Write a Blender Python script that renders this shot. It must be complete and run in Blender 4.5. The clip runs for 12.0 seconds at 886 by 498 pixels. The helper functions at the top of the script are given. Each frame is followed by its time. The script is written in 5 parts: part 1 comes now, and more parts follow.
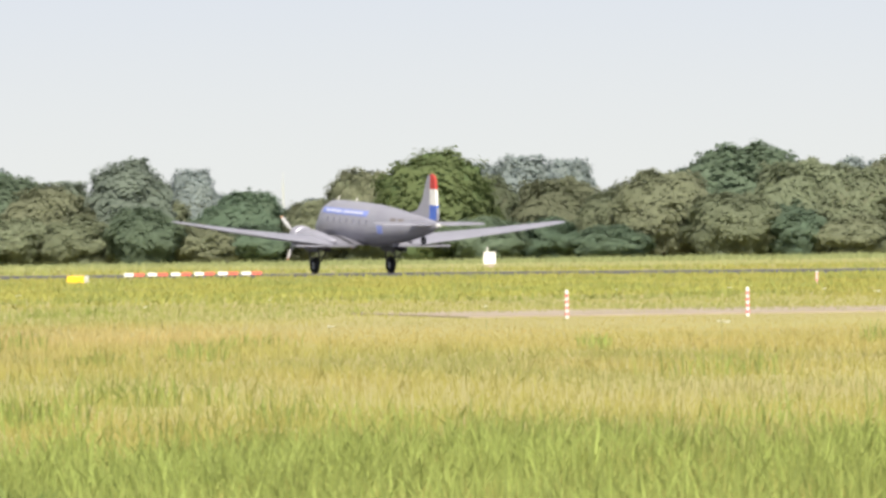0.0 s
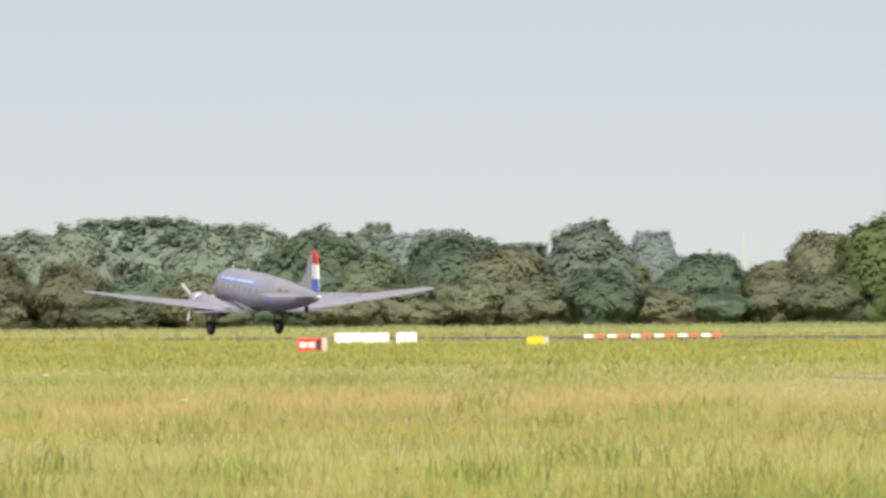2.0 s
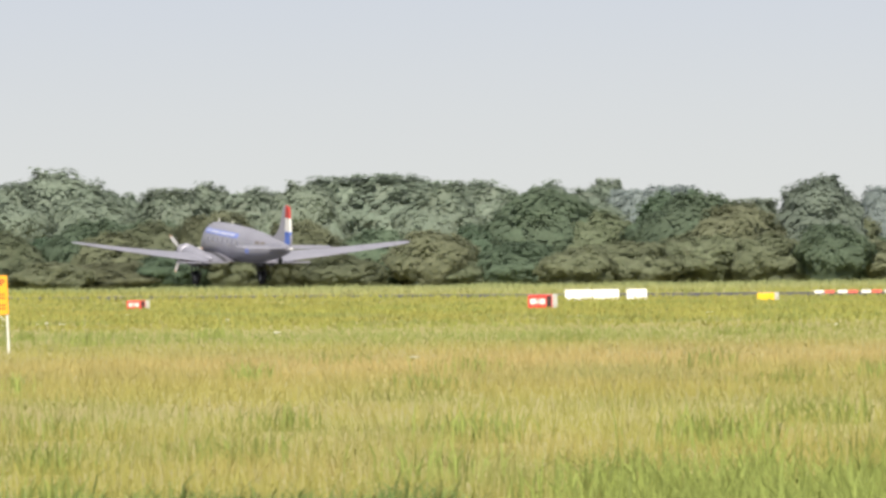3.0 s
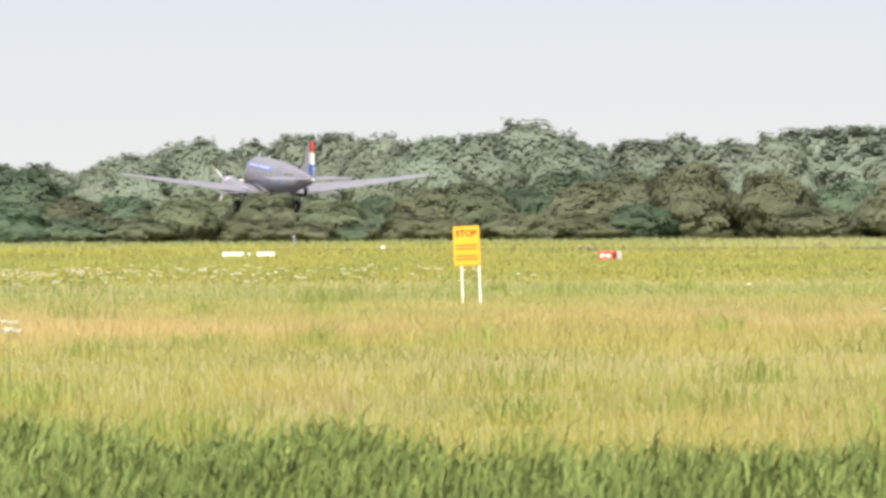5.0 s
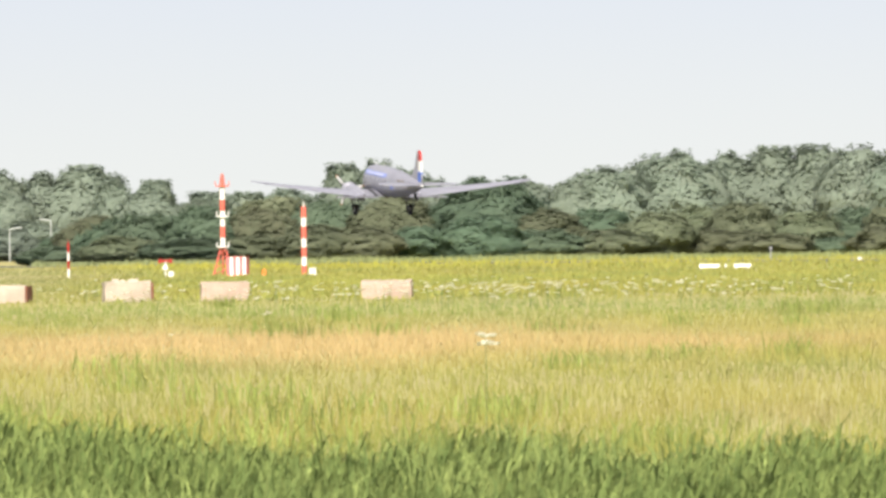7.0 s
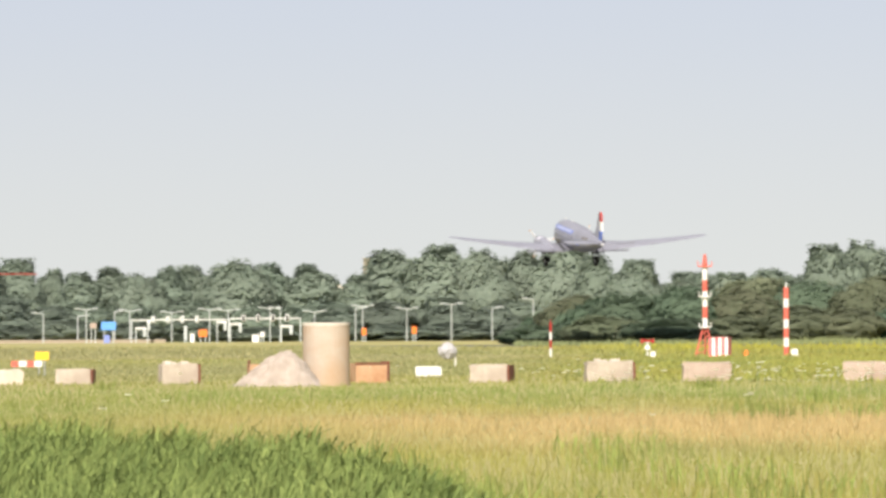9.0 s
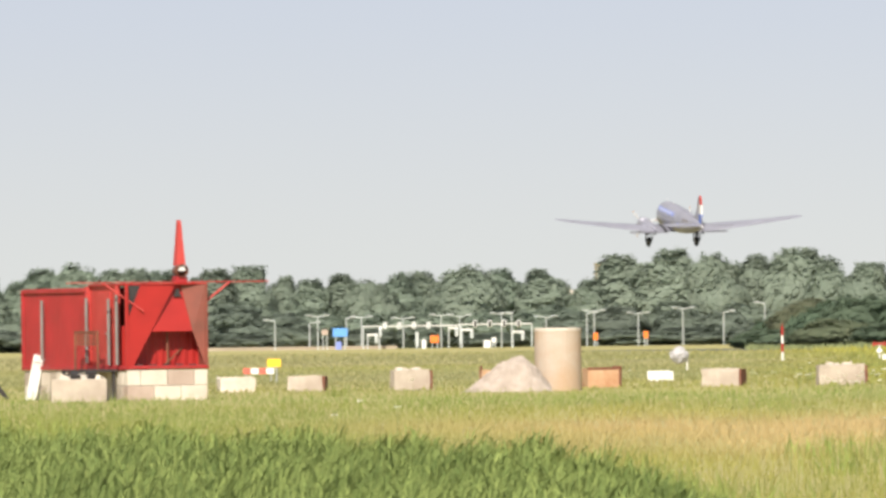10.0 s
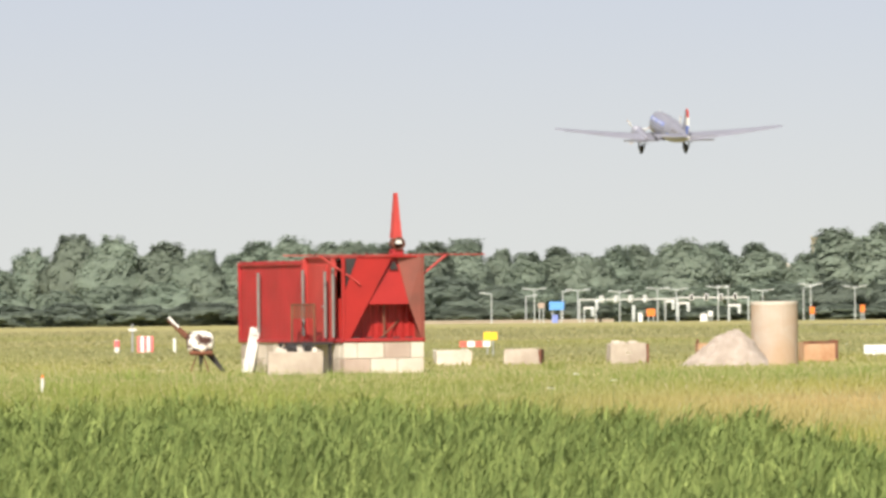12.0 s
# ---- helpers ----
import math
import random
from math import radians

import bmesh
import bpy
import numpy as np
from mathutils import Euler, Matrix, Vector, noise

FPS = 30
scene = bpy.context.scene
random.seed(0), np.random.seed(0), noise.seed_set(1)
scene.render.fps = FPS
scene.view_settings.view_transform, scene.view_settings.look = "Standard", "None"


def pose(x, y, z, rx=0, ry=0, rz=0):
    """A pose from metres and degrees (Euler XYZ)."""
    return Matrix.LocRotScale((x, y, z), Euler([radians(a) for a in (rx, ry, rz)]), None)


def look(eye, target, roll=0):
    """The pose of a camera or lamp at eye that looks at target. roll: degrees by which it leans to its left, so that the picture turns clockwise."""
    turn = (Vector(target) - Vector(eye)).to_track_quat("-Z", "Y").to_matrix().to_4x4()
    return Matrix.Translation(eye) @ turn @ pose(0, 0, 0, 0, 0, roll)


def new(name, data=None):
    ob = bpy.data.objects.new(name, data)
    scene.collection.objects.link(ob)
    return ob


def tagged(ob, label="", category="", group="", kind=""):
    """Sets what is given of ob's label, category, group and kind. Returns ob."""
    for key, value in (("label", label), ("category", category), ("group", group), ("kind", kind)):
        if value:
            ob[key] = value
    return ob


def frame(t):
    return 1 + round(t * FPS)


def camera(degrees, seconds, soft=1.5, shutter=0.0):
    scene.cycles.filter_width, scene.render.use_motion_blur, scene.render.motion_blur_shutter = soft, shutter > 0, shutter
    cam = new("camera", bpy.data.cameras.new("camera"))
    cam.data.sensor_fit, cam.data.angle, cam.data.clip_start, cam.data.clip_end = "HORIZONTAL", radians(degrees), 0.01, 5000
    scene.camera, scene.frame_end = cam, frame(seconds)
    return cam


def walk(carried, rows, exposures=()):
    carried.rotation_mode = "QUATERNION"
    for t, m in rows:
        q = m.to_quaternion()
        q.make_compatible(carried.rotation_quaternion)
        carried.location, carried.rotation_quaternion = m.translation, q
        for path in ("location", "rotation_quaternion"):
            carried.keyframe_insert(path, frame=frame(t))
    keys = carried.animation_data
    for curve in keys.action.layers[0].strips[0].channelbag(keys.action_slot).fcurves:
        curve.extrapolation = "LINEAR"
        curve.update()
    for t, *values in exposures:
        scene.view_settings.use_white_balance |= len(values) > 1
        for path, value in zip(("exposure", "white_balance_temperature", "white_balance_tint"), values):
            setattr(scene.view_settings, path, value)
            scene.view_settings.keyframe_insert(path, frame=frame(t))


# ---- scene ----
# ---- camera: stands on the field's edge and pans with the aircraft ----
cam = camera(4.85, 12.0, soft=3.2)
EYE_Z = 1.75
cam.data.dof.use_dof, cam.data.dof.focus_distance, cam.data.dof.aperture_fstop = True, 800.0, 30.0
PAN = [  # seconds, bearing, tilt, roll in degrees
    (0, 7.0256, -0.0062, -0.785), (0.5, 6.1512, 0.2345, -0.636), (1, 5.4925, 0.2470, -0.182),
    (1.5, 5.2559, 0.5984, -0.353), (2, 4.5090, 0.3592, -0.467), (2.5, 3.7505, 0.3357, -0.641),
    (3, 3.2468, 0.1333, -0.658), (3.5, 2.3869, -0.0075, -0.610), (3.7, 2.0490, 0.0256, -0.570),
    (5.3, 0.0326, -0.1253, -0.384), (5.5, -0.5031, -0.1277, -0.331), (6, -1.2599, -0.3887, -0.189),
    (6.5, -1.5368, -0.3439, -0.416), (7, -1.9490, -0.0187, -0.699), (7.5, -2.2954, 0.1259, -0.932),
    (7.7, -2.6208, 0.1930, -0.813), (9.3, -4.9697, 0.4735, -0.561), (9.5, -5.2323, 0.4856, -0.792),
    (10, -5.8519, 0.4827, -0.701), (10.5, -5.7440, 0.6151, -0.459), (11, -6.3413, 0.6477, -0.542),
    (11.5, -6.6741, 0.3631, -0.248), (12, -7.0399, 0.3489, -0.574),
]
EXPOSURES = [(0.0, 0.95), (1.0, 0.84), (1.5, 0.74), (2.5, 0.76), (3.0, 0.76), (3.5, 0.94), (5.5, 1.0), (6.5, 1.06), (7.5, 0.95), (9.5, 0.80), (12.0, 0.78)]
walk(cam, [(t, pose(0, 0, EYE_Z, 90 + tilt, 0, -pan) @ pose(0, 0, 0, 0, 0, roll)) for t, pan, tilt, roll in PAN], EXPOSURES)

# ---- light: hazy summer sky, sun behind the camera and to its left ----
SUN_DIR = Vector((-0.05, -0.74, 0.67)).normalized()
world = bpy.data.worlds.new("summer_sky")
scene.world = world
world.use_nodes = True
wn = world.node_tree.nodes
sky = wn.new("ShaderNodeTexSky")
sky.sky_type, sky.sun_disc = "NISHITA", False
sky.sun_elevation = math.asin(SUN_DIR.z)
sky.sun_rotation = math.atan2(SUN_DIR.x, SUN_DIR.y)
sky.air_density, sky.dust_density, sky.ozone_density = 1.0, 1.6, 1.0
wn["Background"].inputs["Strength"].default_value = 0.066
# the haze lifts the bright band: each direction takes the tone of the sky a little above it
coord, lift, unit = wn.new("ShaderNodeTexCoord"), wn.new("ShaderNodeVectorMath"), wn.new("ShaderNodeVectorMath")
lift.operation, unit.operation = "ADD", "NORMALIZE"
lift.inputs[1].default_value = (0, 0, 0.12)
world.node_tree.links.new(coord.outputs["Generated"], lift.inputs[0])
world.node_tree.links.new(lift.outputs[0], unit.inputs[0])
world.node_tree.links.new(unit.outputs[0], sky.inputs["Vector"])
pale = wn.new("ShaderNodeHueSaturation")  # summer haze takes most of the blue away
pale.inputs["Saturation"].default_value = 0.24
world.node_tree.links.new(sky.outputs[0], pale.inputs["Color"])
# a warm pale haze at the horizon that turns cooler with height
split, climb, tint, haze = wn.new("ShaderNodeSeparateXYZ"), wn.new("ShaderNodeMapRange"), wn.new("ShaderNodeMix"), wn.new("ShaderNodeMix")
climb.interpolation_type = "SMOOTHSTEP"
climb.inputs["From Min"].default_value, climb.inputs["From Max"].default_value = 0.002, 0.042
tint.data_type, haze.data_type, haze.blend_type = "RGBA", "RGBA", "MULTIPLY"
tint.inputs["A"].default_value, tint.inputs["B"].default_value = (1.10, 1.06, 0.995, 1), (0.95, 0.975, 1.06, 1)
haze.inputs["Factor"].default_value = 1.0
world.node_tree.links.new(coord.outputs["Generated"], split.inputs[0])
world.node_tree.links.new(split.outputs["Z"], climb.inputs["Value"])
world.node_tree.links.new(climb.outputs["Result"], tint.inputs["Factor"])
world.node_tree.links.new(pale.outputs[0], haze.inputs["A"])
world.node_tree.links.new(tint.outputs["Result"], haze.inputs["B"])
world.node_tree.links.new(haze.outputs["Result"], wn["Background"].inputs["Color"])
sun = new("sun", bpy.data.lights.new("sun", "SUN"))
sun.data.energy, sun.data.angle, sun.data.color = 4.3, radians(0.6), (1.0, 0.92, 0.80)
sun.matrix_world = look(SUN_DIR * 100, (0, 0, 0))


# ---- materials ----
def mat(name, a, b=None, rough=0.6, metal=0.0, scale=2.0, fine=30.0, bump=0.0, island=0.0, attr=False):
    """Two colours mixed by coarse and fine noise, with fine relief; island: random brightness by piece."""
    m = bpy.data.materials.new(name)
    m.use_nodes = True
    n, l = m.node_tree.nodes, m.node_tree.links
    p = n["Principled BSDF"]
    p.inputs["Roughness"].default_value, p.inputs["Metallic"].default_value = rough, metal
    b = b or tuple(c * 0.75 for c in a)
    geo = n.new("ShaderNodeNewGeometry")
    tex = n.new("ShaderNodeTexCoord")
    big, small = n.new("ShaderNodeTexNoise"), n.new("ShaderNodeTexNoise")
    big.inputs["Scale"].default_value, small.inputs["Scale"].default_value = scale, fine
    big.inputs["Detail"].default_value = 5
    for x in (big, small):
        l.new(tex.outputs["Object"], x.inputs["Vector"])
    add = n.new("ShaderNodeMath")
    add.operation = "MULTIPLY_ADD"
    l.new(small.outputs["Fac"], add.inputs[0])
    add.inputs[1].default_value = 0.45
    half = n.new("ShaderNodeMath")
    half.operation = "MULTIPLY_ADD"
    l.new(big.outputs["Fac"], half.inputs[0])
    half.inputs[1].default_value, half.inputs[2].default_value = 2.2, -0.82
    l.new(half.outputs[0], add.inputs[2])
    add.use_clamp = True
    mix = n.new("ShaderNodeMix")
    mix.data_type = "RGBA"
    mix.inputs["A"].default_value, mix.inputs["B"].default_value = (*a, 1), (*b, 1)
    l.new(add.outputs[0], mix.inputs["Factor"])
    out = mix.outputs["Result"]
    if attr:
        at = n.new("ShaderNodeAttribute")
        at.attribute_name = "hue"
        mul = n.new("ShaderNodeMix")
        mul.data_type, mul.blend_type = "RGBA", "MULTIPLY"
        mul.inputs["Factor"].default_value = 1.0
        l.new(out, mul.inputs["A"]), l.new(at.outputs["Color"], mul.inputs["B"])
        out = mul.outputs["Result"]
    if island:
        hsv = n.new("ShaderNodeHueSaturation")
        r = n.new("ShaderNodeMapRange")
        r.inputs["To Min"].default_value, r.inputs["To Max"].default_value = 1 - island, 1 + island
        l.new(geo.outputs["Random Per Island"], r.inputs["Value"])
        l.new(r.outputs["Result"], hsv.inputs["Value"]), l.new(out, hsv.inputs["Color"])
        out = hsv.outputs["Color"]
    l.new(out, p.inputs["Base Color"])
    if bump:
        bn = n.new("ShaderNodeBump")
        bn.inputs["Strength"].default_value, bn.inputs["Distance"].default_value = bump, 0.02
        l.new(small.outputs["Fac"], bn.inputs["Height"]), l.new(bn.outputs["Normal"], p.inputs["Normal"])
    return m


def leafy(name, a, b, island=0.06, glow=0.6, attr=False, each=0.0):
    """Leaf or blade: a matt surface through which part of the light passes."""
    m = mat(name, a, b, rough=0.75, scale=0.35, fine=3.0, island=island, attr=attr)
    n, l = m.node_tree.nodes, m.node_tree.links
    p = n["Principled BSDF"]
    p.inputs["Specular IOR Level"].default_value = 0.15
    if each:
        info, hsv, val, hue = n.new("ShaderNodeObjectInfo"), n.new("ShaderNodeHueSaturation"), n.new("ShaderNodeMapRange"), n.new("ShaderNodeMapRange")
        val.inputs["To Min"].default_value, val.inputs["To Max"].default_value = 1 - each, 1 + each
        hue.inputs["From Min"].default_value, hue.inputs["From Max"].default_value = 0.0, 0.1
        hue.clamp = False
        wrap = n.new("ShaderNodeMath")
        wrap.operation, wrap.inputs[1].default_value = "MODULO", 0.1
        hue.inputs["To Min"].default_value, hue.inputs["To Max"].default_value = 0.5 - 0.12 * each, 0.5 + 0.10 * each
        l.new(info.outputs["Random"], val.inputs["Value"]), l.new(info.outputs["Random"], wrap.inputs[0])
        l.new(wrap.outputs[0], hue.inputs["Value"]), l.new(hue.outputs["Result"], hsv.inputs["Hue"])
        l.new(val.outputs["Result"], hsv.inputs["Value"])
        l.new(p.inputs["Base Color"].links[0].from_socket, hsv.inputs["Color"]), l.new(hsv.outputs["Color"], p.inputs["Base Color"])
    tr, mx = n.new("ShaderNodeBsdfTranslucent"), n.new("ShaderNodeMixShader")
    l.new(p.inputs["Base Color"].links[0].from_socket, tr.inputs["Color"])
    mx.inputs[0].default_value = glow
    l.new(p.outputs[0], mx.inputs[1]), l.new(tr.outputs[0], mx.inputs[2])
    l.new(mx.outputs[0], n["Material Output"].inputs["Surface"])
    return m


M = {
    "alu": mat("painted_aluminium", (0.345, 0.345, 0.40), (0.285, 0.285, 0.335), 0.45, 0.3, 0.6, 12, 0.05),
    "alu_dark": mat("dark_metal", (0.10, 0.10, 0.11), (0.05, 0.05, 0.055), 0.5, 0.4, 3, 30),
    "glass": mat("dark_window", (0.22, 0.22, 0.26), (0.19, 0.19, 0.23), 0.25, 0.0),
    "blue": mat("blue_paint", (0.06, 0.14, 0.50), (0.05, 0.11, 0.42), 0.45),
    "pale_blue": mat("pale_blue_paint", (0.20, 0.25, 0.56), (0.17, 0.22, 0.50), 0.45),
    "pale_title": mat("pale_lettering", (0.55, 0.57, 0.66), (0.46, 0.48, 0.58), 0.5),
    "white": mat("white_paint", (0.74, 0.74, 0.71), (0.58, 0.57, 0.54), 0.5),
    "red": mat("red_paint", (0.36, 0.016, 0.013), (0.28, 0.012, 0.010), 0.5, 0, 1.3, 18, 0.1),
    "red_worn": mat("worn_red_paint", (0.38, 0.022, 0.024), (0.25, 0.016, 0.016), 0.6, 0, 0.9, 14, 0.2),
    "red_light": mat("faded_red_paint", (0.44, 0.045, 0.038), (0.36, 0.034, 0.028), 0.6, 0, 1.5, 20, 0.1),
    "red_sign": mat("red_sign_face", (0.62, 0.06, 0.045), (0.54, 0.05, 0.035), 0.5),
    "orange": mat("orange_paint", (0.80, 0.20, 0.02), (0.70, 0.16, 0.02), 0.5),
    "coral": mat("faded_hazed_red", (0.62, 0.13, 0.09), (0.50, 0.10, 0.07), 0.55),
    "stop": mat("amber_sign_face", (0.85, 0.36, 0.012), (0.78, 0.31, 0.01), 0.45),
    "ink_soft": mat("faded_sign_lettering", (0.52, 0.12, 0.012), (0.46, 0.10, 0.01), 0.6),
    "ink": mat("sign_lettering", (0.26, 0.035, 0.01), (0.22, 0.03, 0.01), 0.6),
    "yellow": mat("yellow_paint", (0.80, 0.52, 0.03), (0.70, 0.44, 0.02), 0.5),
    # pale tone puts the propeller's sun glint into the blade colour
    "blade": mat("glint_pale_blade", (0.60, 0.60, 0.60), (0.52, 0.52, 0.52), 0.35, 0.3),
    "tyre": mat("rubber", (0.018, 0.018, 0.02), (0.03, 0.03, 0.03), 0.85),
    "steel": mat("galvanised_steel", (0.45, 0.46, 0.46), (0.36, 0.37, 0.37), 0.45, 0.6),
    "pole_grey": mat("grey_lamp_post", (0.50, 0.53, 0.52), (0.42, 0.45, 0.44), 0.5, 0.2),
    "rust": mat("rusted_steel", (0.20, 0.075, 0.04), (0.11, 0.045, 0.03), 0.85, 0.1, 2, 20, 0.3),
    "brown_panel": mat("scorched_steel", (0.25, 0.065, 0.045), (0.15, 0.05, 0.035), 0.6, 0.1, 1.2, 14, 0.2),
    "rust_orange": mat("orange_rust", (0.50, 0.33, 0.20), (0.36, 0.18, 0.09), 0.85, 0, 1.5, 12, 0.3),
    "black": mat("charred_and_shade_black", (0.02, 0.018, 0.018), (0.035, 0.03, 0.03), 0.8),
    "concrete": mat("weathered_concrete", (0.46, 0.40, 0.33), (0.32, 0.26, 0.21), 0.9, 0, 1.6, 14, 0.4),
    "concrete_pink": mat("reddish_concrete", (0.44, 0.35, 0.29), (0.32, 0.24, 0.195), 0.9, 0, 1.6, 14, 0.4),
    "concrete_pale": mat("pale_concrete_block", (0.62, 0.57, 0.49), (0.46, 0.39, 0.32), 0.9, 0, 1.2, 14, 0.3),
    "concrete_tube": mat("stained_concrete", (0.44, 0.38, 0.32), (0.40, 0.27, 0.17), 0.9, 0, 0.8, 12, 0.3),
    "dirt": mat("dry_rubble", (0.40, 0.34, 0.29), (0.28, 0.23, 0.19), 0.95, 0, 3, 25, 0.6),
    "asphalt": mat("asphalt", (0.075, 0.075, 0.08), (0.055, 0.055, 0.06), 0.9, 0, 0.05, 3),
    "track": mat("pale_gravel_track", (0.36, 0.30, 0.23), (0.28, 0.23, 0.17), 0.95, 0, 0.3, 4),
    "steel_worn": mat("weathered_steel", (0.24, 0.22, 0.21), (0.17, 0.15, 0.14), 0.7, 0.2, 2, 16),
    "bark": mat("bark", (0.11, 0.085, 0.06), (0.07, 0.055, 0.04), 0.9, 0, 2, 12, 0.3),
    "pink": mat("pink_stripe", (0.75, 0.16, 0.17), (0.66, 0.13, 0.14), 0.5),
    "plaster": mat("cream_plaster", (0.66, 0.58, 0.44), (0.58, 0.50, 0.38), 0.8, 0, 0.1, 1),
    "mesh_grey": mat("pale_net_cloth", (0.42, 0.41, 0.42), (0.34, 0.33, 0.34), 0.9, 0, 3, 20),
    "bright_blue": mat("sky_blue_sign", (0.12, 0.32, 0.70), (0.10, 0.28, 0.62), 0.5),
    "mottled": mat("flaking_white_paint", (0.90, 0.86, 0.78), (0.05, 0.018, 0.012), 0.8, 0, 3.4, 9, 0.2),
    "grass": leafy("grass_blades", (1, 1, 1), (0.90, 0.90, 0.86), 0.06, 0.42, True),
    "reed": leafy("broad_grass_leaves", (1, 1, 1), (0.84, 0.86, 0.80), 0.16, 0.34, True),
    "bank": mat("dark_gap_soil", (0.11, 0.13, 0.05), (0.08, 0.10, 0.04), 0.95, 0, 0.8, 6),
    "petal": mat("white_petals", (0.82, 0.82, 0.74), (0.7, 0.7, 0.6), 0.7),
    # leaf colours hold haze: lifted and greyed, most in the two far ones
    "leaf_dark": leafy("oak_leaves", (0.198, 0.266, 0.181), (0.157, 0.220, 0.151), each=0.16),
    "leaf_brown": leafy("thorn_leaves", (0.248, 0.276, 0.180), (0.205, 0.233, 0.150), each=0.18),
    "leaf_bright": leafy("maple_leaves", (0.214, 0.284, 0.125), (0.168, 0.229, 0.105), each=0.12),
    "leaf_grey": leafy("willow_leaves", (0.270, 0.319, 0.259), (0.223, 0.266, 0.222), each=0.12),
    "leaf_far_hazed": leafy("hazed_poplar_leaves", (0.269, 0.325, 0.256), (0.241, 0.288, 0.228), 0.08, 0.5, each=0.14),
    "leaf_blue_hazed": leafy("hazed_distant_leaves", (0.284, 0.334, 0.325), (0.253, 0.298, 0.292), 0.08, 0.5, each=0.08),
}


for nd in M["mottled"].node_tree.nodes:  # hard-edged flakes
    if nd.type == "MATH" and abs(nd.inputs[1].default_value - 2.2) < 0.01:
        nd.inputs[1].default_value, nd.inputs[2].default_value = 9.0, -4.2


# ---- building helpers ----
def mesh_of(name, bm, material, smooth=False):
    me = bpy.data.meshes.new(name)
    bm.to_mesh(me)
    bm.free()
    me.materials.append(material)
    if smooth:
        me.shade_smooth()
    return me


def part(name, bm, material, parent=None, label="", smooth=False):
    ob = new(name, mesh_of(name, bm, material, smooth))
    ob.parent = parent
    return tagged(ob, label)


def thing(name, m, label, category, group="", kind=""):
    ob = new(name)
    ob.matrix_world = m
    return tagged(ob, label, category, group, kind)


def polar(bearing, dist, z=0.0, turn=0.0):
    """A pose on the field: bearing in degrees clockwise from +y, its front (-y) towards the middle, then turned."""
    b = radians(bearing)
    return pose(dist * math.sin(b), dist * math.cos(b), z, 0, 0, -bearing + turn)


def box(bm, x0, x1, y0, y1, z0, z1, bevel=0.0, m=None):
    r = bmesh.ops.create_cube(bm, size=1.0)
    vs = r["verts"]
    for v in vs:
        v.co = Vector((x0 + (v.co.x + 0.5) * (x1 - x0), y0 + (v.co.y + 0.5) * (y1 - y0), z0 + (v.co.z + 0.5) * (z1 - z0)))
    if bevel:
        es = list({e for v in vs for e in v.link_edges})
        vs = list({v for f in bmesh.ops.bevel(bm, geom=es, offset=bevel, segments=1, affect="EDGES")["faces"] for v in f.verts})
    if m is not None:
        for v in set(vs):
            v.co = m @ v.co
    return bm


def boxed(*a, **k):
    return box(bmesh.new(), *a, **k)


def tube(bm, p0, p1, r0, r1=None, n=10, cap=True):
    """A tapered round bar from p0 to p1."""
    p0, p1 = Vector(p0), Vector(p1)
    r1 = r0 if r1 is None else r1
    q = (p1 - p0).to_track_quat("Z", "Y").to_matrix()
    rings = []
    for p, r in ((p0, r0), (p1, r1)):
        rings.append([bm.verts.new(p + q @ Vector((r * math.cos(i * math.tau / n), r * math.sin(i * math.tau / n), 0))) for i in range(n)])
    for i in range(n):
        bm.faces.new((rings[0][i], rings[0][(i + 1) % n], rings[1][(i + 1) % n], rings[1][i]))
    if cap:
        bm.faces.new(rings[0][::-1]), bm.faces.new(rings[1])
    return bm


def tubed(*a, **k):
    return tube(bmesh.new(), *a, **k)


def loft(rings, closed=True, cap=True):
    """A skin through rings of points of equal count."""
    bm = bmesh.new()
    vs = [[bm.verts.new(p) for p in r] for r in rings]
    n = len(vs[0])
    for a, b in zip(vs, vs[1:]):
        for i in range(n if closed else n - 1):
            bm.faces.new((a[i], a[(i + 1) % n], b[(i + 1) % n], b[i]))
    if cap:
        bm.faces.new(vs[0][::-1]), bm.faces.new(vs[-1])
    bmesh.ops.recalc_face_normals(bm, faces=bm.faces)
    return bm


def slab(points, thick, axis="y", at=0.0):
    """A plate of that thickness with the outline given in the other two axes."""
    bm = bmesh.new()
    sides = []
    for o in (at - thick / 2, at + thick / 2):
        sides.append([bm.verts.new((p[0], o, p[1]) if axis == "y" else (o, p[0], p[1]) if axis == "x" else (p[0], p[1], o)) for p in points])
    n = len(points)
    bm.faces.new(sides[0]), bm.faces.new(sides[1][::-1])
    for i in range(n):
        bm.faces.new((sides[0][i], sides[1][i], sides[1][(i + 1) % n], sides[0][(i + 1) % n]))
    bmesh.ops.recalc_face_normals(bm, faces=bm.faces)
    return bm


def writing(text, size, m, material, parent, name="lettering", bold=0.0):
    cu = bpy.data.curves.new(name, "FONT")
    cu.body, cu.size, cu.align_x, cu.align_y, cu.extrude, cu.offset = text, size, "CENTER", "CENTER", 0.002, bold
    tmp = bpy.data.objects.new(name, cu)
    me = bpy.data.meshes.new_from_object(tmp)
    bpy.data.objects.remove(tmp)
    me.materials.append(material)
    ob = new(name, me)
    ob.parent, ob.matrix_basis = parent, m
    return ob

# ---- ground, runway, track ----
def ground():
    bm = bmesh.new()
    bmesh.ops.create_grid(bm, x_segments=60, y_segments=60, size=4600)
    m = mat("meadow_soil", (0.33, 0.31, 0.105), (0.29, 0.25, 0.10), 0.95, 0, 0.035, 1.2)
    ob = part("ground", bm, m)
    tagged(ob, "flat grassy airfield meadow reaching the horizon", "ground", kind="structure")


